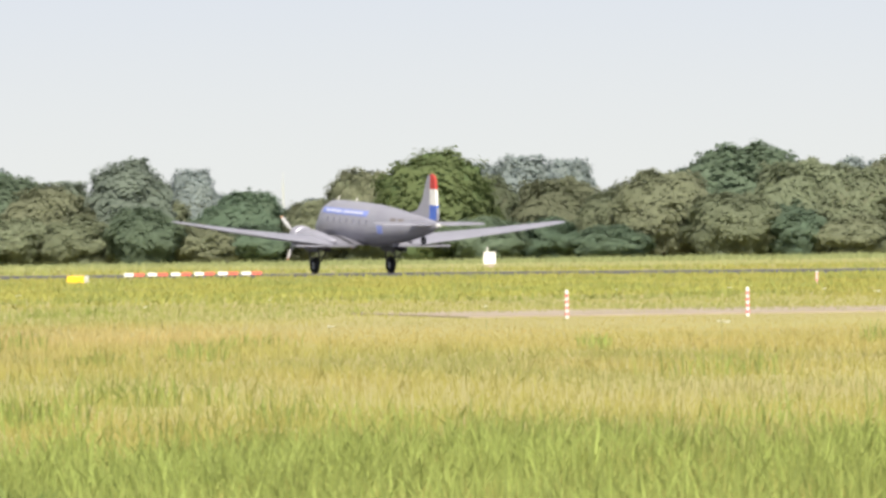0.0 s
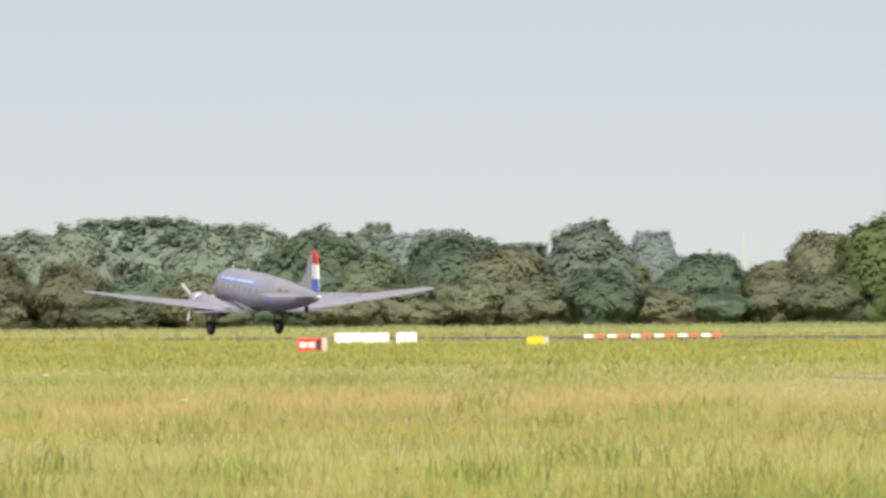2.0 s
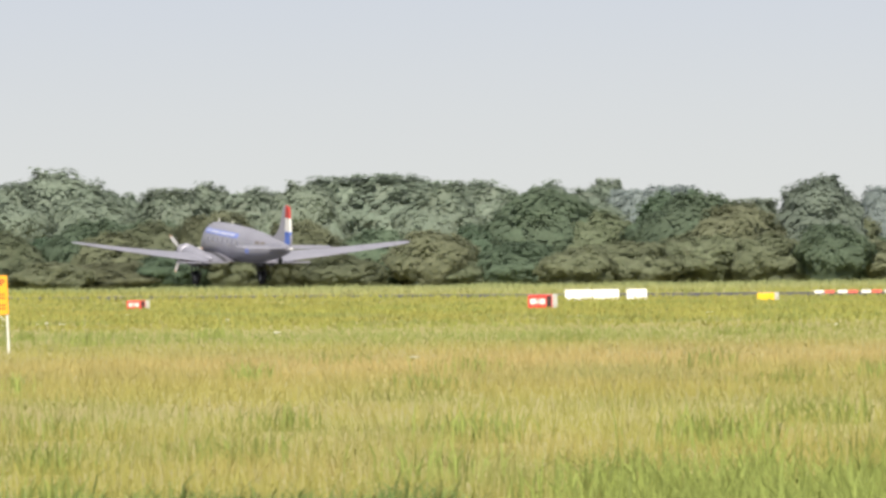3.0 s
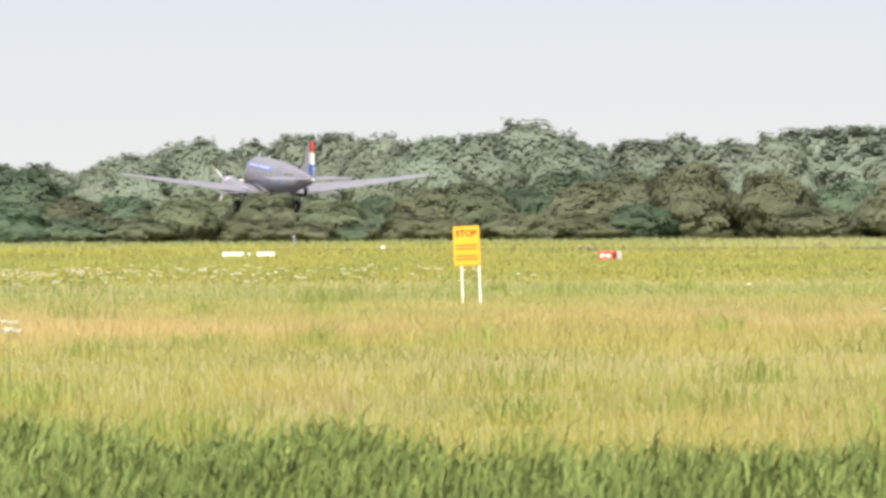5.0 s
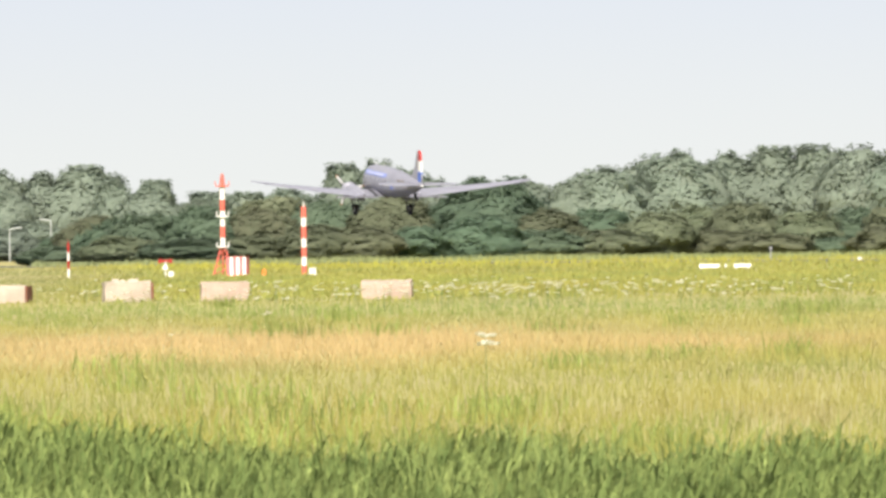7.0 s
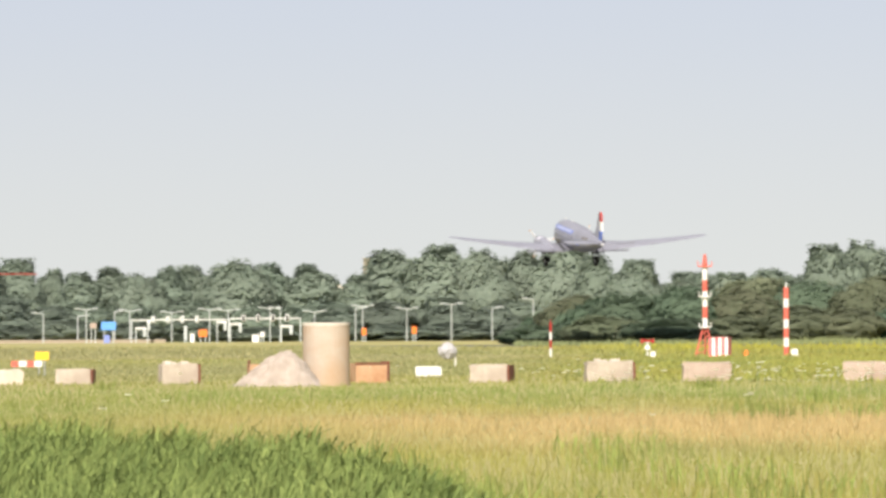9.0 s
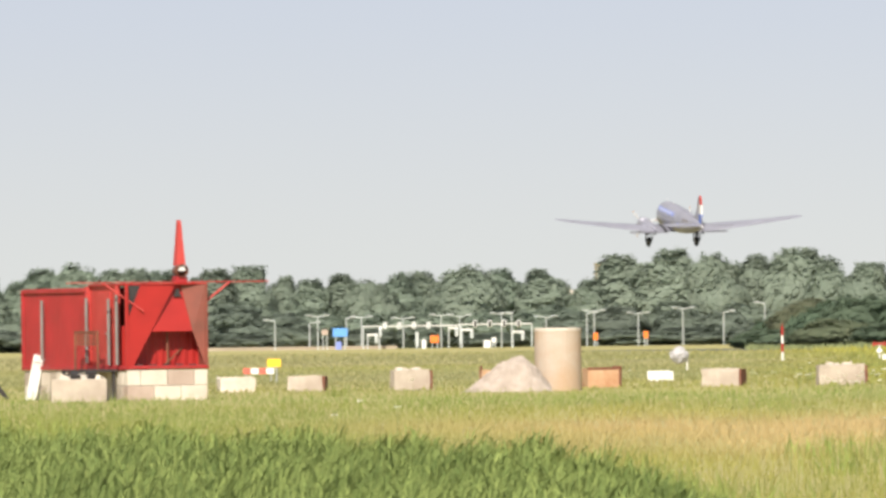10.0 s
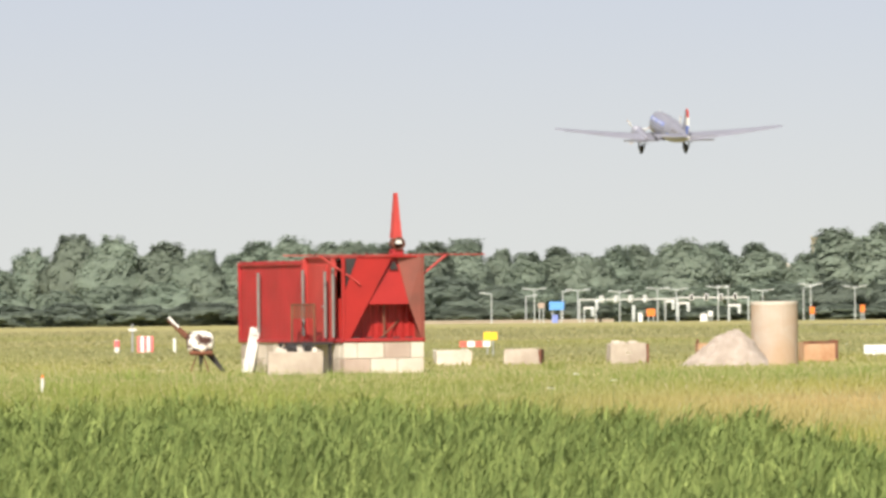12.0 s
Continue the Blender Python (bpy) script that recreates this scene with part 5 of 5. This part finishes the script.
def fire_trainer():
    """Steel mock-up of containers on a block wall, with a fin and a side door."""
    W, L, B, H = 2.52, 9.2, 0.90, 3.44
    root = polar(-7.368, 308, 0, 20)
    base = thing("block_base", root, "pale concrete block wall under the steel mock-up", "wall")
    for course in range(2):
        z0, z1 = -0.03 + 0.46 * course, 0.42 + 0.46 * course
        x = -W / 2
        k = 0
        while x < W / 2 - 0.05:
            w = min((0.42 if course and k == 0 else 0.84), W / 2 - x)
            part("block", boxed(x + 0.008, x + w - 0.008, 0, 0.4, z0, z1, 0.015), M["concrete_pale" if (k + course) % 3 else "concrete_pink"], base)
            x, k = x + w, k + 1
        y = 0.42
        while y < L - 0.1:
            w = min(0.84 if k % 2 else 0.62, L - y)
            for sx in (-1, 1):
                part("block", boxed(sx * W / 2 - (0.4 if sx > 0 else 0), sx * W / 2 + (0.4 if sx < 0 else 0), y + 0.008, y + w - 0.008, z0, z1, 0.015), M["concrete_pale" if k % 3 else "concrete"], base)
            y, k = y + w, k + 1
    t = thing("fire_trainer", root, "red steel aircraft fire training mock-up on concrete blocks", "training rig")
    P = lambda name, bm, m, parent=t, label="": part(name, bm, M[m], parent, label)
    # rear container
    P("side_wall", corrugated(3.6, L, B + 0.1, H - 0.22, -W / 2, 24, 0.014, "y"), "red_worn")
    P("side_wall", corrugated(1.6, L, B + 0.1, H - 0.12, W / 2 - 0.08, 30, 0.04, "y"), "red_worn")
    P("end_wall", corrugated(-W / 2, W / 2, B + 0.1, H - 0.22, L - 0.04, 10, 0.04), "red_worn")
    bm = bmesh.new()
    for x in (-W / 2, W / 2):
        box(bm, x - 0.05, x + 0.05, 0.0, L, B, B + 0.12, 0.015)
        box(bm, x - 0.05, x + 0.05, 3.4, L, H - 0.24, H - 0.12, 0.015)
        for y in (3.5, L):
            box(bm, x - 0.06, x + 0.06, y - 0.06, y + 0.06, B, H - 0.12, 0.015)
    P("frame", bm, "red_worn")
    P("roof", boxed(-W / 2, W / 2, 3.4, L, H - 0.17, H - 0.10, 0.01), "red_worn")
    P("floor", boxed(-W / 2 + 0.05, W / 2 - 0.05, 0.03, L, B, B + 0.05), "rust")
    # entrance bay with pale red door and grey stanchions
    P("bay_wall", boxed(-W / 2 + 0.08, -W / 2 + 0.13, 0.9, 3.5, B + 0.05, H - 0.06), "red_light", label="paler red recessed entrance wall")
    door = P("door", boxed(-W / 2 + 0.02, -W / 2 + 0.08, 1.55, 2.55, B + 0.12, H - 0.25, 0.01), "red_light", label="pale red steel door")
    part("handle", boxed(-W / 2 - 0.04, -W / 2 + 0.02, 1.66, 1.80, 1.95, 2.0), M["steel"], door)
    P("bay_roof", boxed(-W / 2, W / 2, 0.5, 3.4, H - 0.06, H, 0.01), "red")
    for y in (0.9, 3.45):
        P("bay_post", boxed(-W / 2 - 0.04, -W / 2 + 0.1, y - 0.1, y + 0.1, B, H - 0.06, 0.015), "red_light")
    for y, h0, h1 in ((7.2, 1.2, 3.0), (3.2, 1.1, 3.05), (1.25, 1.05, 3.0), (0.55, 1.05, 3.1)):
        bm = tubed((-W / 2 - 0.12, y, h0), (-W / 2 - 0.12, y, h1), 0.05, None, 8)
        P("stanchion", bm, "steel_worn", label="grey steel pipe against the wall")
    rail = P("railing", boxed(-W / 2 - 0.5, -W / 2 - 0.46, 1.2, 3.2, 2.0, 2.06), "rust", label="rusty guard rail")
    for i in range(9):
        part("bar", tubed((-W / 2 - 0.48, 1.3 + 0.22 * i, 1.62), (-W / 2 - 0.48, 1.3 + 0.22 * i, 2.02), 0.026, None, 6), M["rust"], rail)
    for y in (1.2, 3.2):
        part("post", tubed((-W / 2 - 0.48, y, 0.85), (-W / 2 - 0.48, y, 2.05), 0.035, None, 6), M["rust"], rail)
    P("platform", boxed(-W / 2 - 0.9, -W / 2 - 0.02, 0.7, 3.3, 0.84, 0.92, 0.01), "black", label="dark steel landing platform")
    for x, y in ((-0.85, 0.8), (-0.85, 3.2), (-0.15, 0.8), (-0.5, 2.0)):
        P("platform_leg", boxed(-W / 2 + x - 0.04, -W / 2 + x + 0.04, y - 0.04, y + 0.04, -0.05, 0.85), "black")
    P("stringer", tubed((-W / 2 - 0.6, 3.3, 0.85), (-W / 2 - 0.5, 5.6, -0.05), 0.05, None, 6), "rust", label="sloping rusty stair stringer")
    # front hopper: slanting plates round an opening
    P("corner_post", boxed(-W / 2 - 0.03, -W / 2 + 0.07, 0, 0.1, B, H, 0.015), "red")
    P("corner_post", boxed(W / 2 - 0.07, W / 2 + 0.03, 0, 0.1, B, H, 0.015), "brown_panel")
    P("left_plate", plate([(-1.20, 0.02, B + 0.1), (-1.20, 0.02, H - 1.05), (-0.80, 0.03, H - 0.06), (0.27, 0.04, H - 0.06), (-1.05, 0.02, B + 0.12)]), "red", label="slanting red side plate")
    P("upper_plate", plate([(0.21, 0.22, H - 0.07), (0.57, 0.22, H - 0.07), (0.85, 0.07, B + 1.12), (-0.47, 0.07, B + 1.12)]), "red", label="slanting red upper plate")
    P("right_plate", plate([(1.21, 0.02, B + 0.08), (1.21, 0.02, H - 0.06), (0.50, 0.20, H - 0.06), (0.83, 0.10, B + 1.12), (1.20, 0.08, B + 0.12)]), "brown_panel", label="slanting scorched brown plate")
    # black panel stands in for the shade inside the open gap
    P("gap_shade_panel", slab([(-1.22, H - 1.30), (-1.22, H - 0.06), (-0.65, H - 0.06)], 0.03, "y", 0.14), "black", label="black panel for the shaded gap behind the side plate")
    P("back_wall", corrugated(-1.2, 1.2, B + 0.05, B + 1.3, 0.58, 10, 0.035), "red")
    P("cheek", boxed(W / 2 - 0.07, W / 2 - 0.04, 0.1, 1.66, B + 0.1, H - 0.06), "brown_panel")
    P("sill", boxed(-1.22, 1.22, -0.02, 0.08, B + 0.02, B + 0.12, 0.01), "red_worn")
    for i in range(5):
        P("drain_slot", boxed(-0.95 + 0.42 * i, -0.72 + 0.42 * i, 0.10, 0.16, B + 0.12, B + 0.16), "black")
    P("front_brace", tubed((0.12, 0.3, B + 0.1), (0.16, 0.45, B + 1.2), 0.03, None, 6), "rust")
    P("front_brace", tubed((-0.05, 0.2, B + 0.1), (0.85, 0.7, B + 0.75), 0.025, None, 6), "rust")
    # no real opening: the hole's inner shade is a black plate
    P("vent_hole", slab([(0.25, H - 0.40), (0.34, H - 0.18), (0.42, H - 0.18), (0.51, H - 0.40)], 0.03, "y", 0.13), "black", label="black plate for a shaded triangular vent hole")
    P("front_roof", boxed(-0.6, W / 2, 0.0, 1.6, H - 0.05, H, 0.01), "red")
    # wing-like rods and struts
    P("cross_rod", tubed((-3.0, 0.4, H + 0.03), (3.35, 0.4, H + 0.03), 0.018, None, 6), "red_light", label="thin red steel cross rod")
    P("strut", tubed((1.2, 0.3, H - 0.66), (2.12, 0.4, H + 0.02), 0.035, None, 6), "red_light")
    P("strut", tubed((-0.75, -0.05, H - 0.82), (-1.85, 0.4, H + 0.02), 0.03, None, 6), "red_light")
    # nozzle and fin
    P("fin_stand", boxed(0.44, 0.78, 0.35, 0.75, H, H + 0.2, 0.02), "red_worn")
    ring = [[(0.61 + r * math.cos(i * math.tau / 20), y, H + 0.36 + r * math.sin(i * math.tau / 20)) for i in range(20)] for y, r in ((0.75, 0.16), (0.3, 0.20), (0.28, 0.17), (0.6, 0.15))]
    nz = P("nozzle", loft(ring), "rust", label="rusty round nozzle")
    part("white_disc", slab([(0.49, H + 0.36), (0.55, H + 0.48), (0.67, H + 0.48), (0.73, H + 0.36)], 0.03, "y", 0.34), M["white"], nz)
    fin = loft([[(0.61 + s * hw, y, z) for s, y in ((-1, f), (1, f), (1, bk), (-1, bk))] for z, hw, f, bk in ((H + 0.52, 0.14, 0.40, 0.72), (H + 1.2, 0.09, 0.45, 0.68), (H + 1.86, 0.045, 0.5, 0.64))])
    P("fin", fin, "red_light", label="upright tapered red fin")
    # plank and slabs that lean on the base
    p = thing("plank", root @ pose(-1.62, 7.6, 0, 0, 12, 0), "weathered white board leaning on the block wall", "board")
    part("board", boxed(-0.16, 0.16, -0.04, 0.04, -0.05, 1.38, 0.02), M["white"], p)
    part("cleat", boxed(-0.15, 0.15, -0.07, -0.04, 1.15, 1.25, 0.01), M["white"], p)
    p = thing("concrete_trough", polar(-7.856, 303, 0, 3), "long low grey concrete trough beside the mock-up", "trough")
    part("body", rough_block(1.6, 0.62, 0.6, 71, 0.03), M["concrete"], p)
    part("rim", boxed(-0.8, 0.8, -0.3, -0.22, 0.58, 0.66, 0.02), M["concrete"], p)
    p = thing("rubble_pile", polar(-7.84, 303, 0.58, 3), "dark scrap heap lying on a trough", "scrap")
    for i in range(7):
        s = part("scrap", rough_block(0.35, 0.16, 0.3, 80 + i, 0.06), M["black" if i % 3 else "concrete_pale"], p)
        s.matrix_basis = pose(-0.5 + 0.16 * i, 0.1 * math.sin(i * 2), 0.02 + 0.05 * (i % 3), 10 * math.sin(i), 20 * math.cos(i * 1.7), 40 * i)


def rotor_mock():
    """Burnt small helicopter-like rig: mottled body on a trestle, upward boom, black fin."""
    p = thing("wreck_rig", polar(-8.375, 320, 0, 0), "rusted white-mottled training wreck on a trestle", "training rig")
    bm = bmesh.new()
    bmesh.ops.create_icosphere(bm, subdivisions=4, radius=1.0)
    for v in bm.verts:
        c = v.co
        c = Vector((math.copysign(abs(c.x) ** 0.6, c.x) * 0.42, math.copysign(abs(c.y) ** 0.6, c.y) * 0.35, math.copysign(abs(c.z) ** 0.6, c.z) * 0.33))
        v.co = c + Vector((0, 0, 0.92)) + noise.noise_vector(c * 6) * 0.03
    body = part("body", bm, M["mottled"], p)
    part("belly", boxed(-0.34, 0.40, -0.3, 0.3, 0.52, 0.66, 0.05), M["rust"], p)
    part("boom", tubed((-0.36, 0, 1.05), (-0.98, 0, 1.64), 0.10, 0.06, 8), M["rust"], p)
    part("boom_plate", slab([(-1.0, 1.68), (-0.92, 1.72), (-0.62, 1.40), (-0.66, 1.36)], 0.03, "y", -0.1), M["white"], p)
    part("tail_plate", slab([(0.18, 0.52), (0.42, 0.55), (0.78, 0.02), (0.66, 0.0)], 0.05, "y", 0.05), M["black"], p, "charred black plate")
    for x in (-0.32, 0.28):
        part("leg", tubed((x * 0.3, 0, 0.55), (x, -0.2, -0.05), 0.022, None, 6), M["rust"], p)
    part("leg", tubed((0, 0, 0.6), (0.0, 0.25, -0.05), 0.025, None, 6), M["black"], p)
    part("drain", tubed((0.02, -0.1, 0.55), (0.02, -0.1, 0.25), 0.07, 0.05, 8), M["black"], p)
    for b, d, h, m in ((-8.83, 490, 0.62, "pink"), (-8.515, 480, 0.7, "white")):
        q = thing("stub_post", polar(b, d), "short white post with a pink band" if m == "pink" else "short plain white post in the field", "post")
        part("post", tubed((0, 0, -0.03), (0, 0, h), 0.12 if m == "pink" else 0.07, None, 8), M["white"], q)
        part("collar", tubed((0, 0, h * 0.45), (0, 0, h * 0.95), 0.13 if m == "pink" else 0.075, None, 8), M[m], q)
    q = thing("striped_box", polar(-8.675, 490), "small box with vertical pink and white stripes", "box")
    for i in range(5):
        part("stripe_panel", boxed(-0.37 + 0.148 * i, -0.222 + 0.148 * i, -0.3, -0.26, 0.02, 0.78, 0.005), M["pink" if i % 2 == 0 else "white"], q)
    part("body", boxed(-0.38, 0.38, -0.26, 0.3, -0.02, 0.78, 0.01), M["pink"], q)
    q = thing("instrument_mast", polar(-8.745, 495), "slim grey instrument mast with a white crossarm", "mast")
    part("post", tubed((0, 0, -0.05), (0, 0, 1.35), 0.06, 0.05, 8), M["steel"], q)
    part("crossarm", boxed(-0.2, 0.2, -0.06, 0.06, 1.02, 1.14, 0.02), M["white"], q)
    q = thing("barrier_fence", polar(-6.87, 420), "low red and white barrier board in grass", "barrier")
    for i in range(4):
        part("panel", boxed(-0.62 + 0.31 * i, -0.31 + 0.31 * i, -0.02, 0.02, 0.36, 0.6, 0.004), M["coral" if i % 2 == 0 else "white"], q)
    for x in (-0.5, 0.5):
        part("leg", tubed((x, 0.03, -0.05), (x, 0.03, 0.55), 0.03, None, 6), M["steel"], q)
    q = thing("yellow_sign", polar(-6.785, 424), "small yellow board above a barrier", "sign")
    part("board", boxed(-0.28, 0.28, -0.02, 0.02, 0.62, 0.95, 0.01), M["yellow"], q)
    part("leg", tubed((0.1, 0.03, -0.05), (0.1, 0.03, 0.9), 0.03, None, 6), M["steel"], q)


def flowers():
    """White umbels standing in the sward, most of them in one drift."""
    rng = np.random.default_rng(5)
    heads = [(-1.72, 97, 0.90, 0.06), (-1.72, 100, 0.80, 0.065)]
    for i in range(440):
        b = rng.normal(-1.6, 1.3) if i < 400 else rng.uniform(-9.5, 9.5)
        heads.append((b, rng.uniform(262, 345) if i < 400 else rng.uniform(150, 420), rng.uniform(0.42, 0.66), rng.uniform(0.022, 0.060)))
    bm = bmesh.new()
    for b, d, h, r in heads:
        x, y = d * math.sin(radians(b)), d * math.cos(radians(b))
        for k in range(5):
            ox, oy, oz = rng.normal(0, r * 0.8), rng.normal(0, r * 0.8), rng.normal(0, r * 0.12)
            tube(bm, (x + ox, y + oy, h + oz), (x + ox, y + oy, h + oz + r * 0.4), r * 0.5, r * 0.8, 6)
    tagged(part("umbel_flowers", bm, M["petal"]), "white umbel flower heads scattered in the meadow", "flowers", kind="stuff")
    bm = bmesh.new()
    for b, d, h, r in heads:
        x, y = d * math.sin(radians(b)), d * math.cos(radians(b))
        tube(bm, (x, y, -0.02), (x, y, h + 0.01), 0.004, 0.003, 4)
    tagged(part("flower_stems", bm, M["leaf_bright"]), "thin green flower stems in the meadow", "flowers", kind="stuff")


def weeds():
    """Leafy darker weed clumps in the meadow."""
    rng = np.random.default_rng(11)
    spots = [(rng.uniform(-9.8, 9.8), 1 / rng.uniform(1 / 330, 1 / 66)) for _ in range(120)]
    spots += [(rng.uniform(4.0, 9.9), rng.uniform(56, 84)) for _ in range(190)]
    stands = [(rng.normal(-5.15, 0.3), rng.uniform(84, 112)) for _ in range(44)] + [(rng.normal(-9.25, 0.25), rng.uniform(96, 118)) for _ in range(26)] + [(rng.normal(-4.7, 0.12), rng.uniform(62, 84)) for _ in range(16)]
    X, Y, Hh, Cc = [], [], [], []
    for b, d in spots + stands:
        if (b, d) not in stands and (d < float(belt_edge(b)) + 3 or (b > 5.3 and 190 < d < 300)):
            continue
        n = 70
        s = rng.uniform(0.15, 0.55)
        X += list(d * math.sin(radians(b)) + rng.normal(0, s, n))
        Y += list(d * math.cos(radians(b)) + rng.normal(0, s, n))
        Hh += list(rng.uniform(0.35, 0.62) * rng.uniform(0.5, 1.05, n))
        tone = rng.uniform(0, 1)
        Cc += [GREEN * (0.9 + 0.4 * tone) + (LIME - GREEN) * 0.3] * n
    n = len(X)
    sow("weed_clumps", np.array(X), np.array(Y), np.array(Hh), rng.uniform(0.010, 0.028, n), rng.uniform(0.1, 0.55, n), np.array(Cc) * rng.uniform(0.7, 1.3, n)[:, None], "leafy green weed clumps in the grass", rng, 2)


def things():
    marker_posts()
    transmissometer()
    barrier_boards()
    taxi_sign("yellow_marker", 5.025, 578, 1.05, 0.42, 0.55, "yellow", "low yellow airfield marker with a white end", ())
    taxi_sign("runway_sign", 3.79, 491, 1.28, 0.64, 0.55, "red_sign", "red airfield sign with white characters and white end", (0.24, 0.05, 0.22))
    taxi_sign("runway_sign", 1.575, 548, 1.08, 0.46, 0.5, "red_sign", "low red airfield sign with a white end", (0.2, 0.05, 0.2))
    white_barriers()
    stop_sign()
    low_markers()
    concrete_blocks()
    cylinder_and_pile()
    obstacle_mast()
    roadside()
    fire_trainer()
    rotor_mock()
    flowers()
    weeds()


# ---- build ----
ground()
surfaces()
tree_kinds()
avenue()
PLANE, PROPS = airliner()
things()
meadow()
motions()
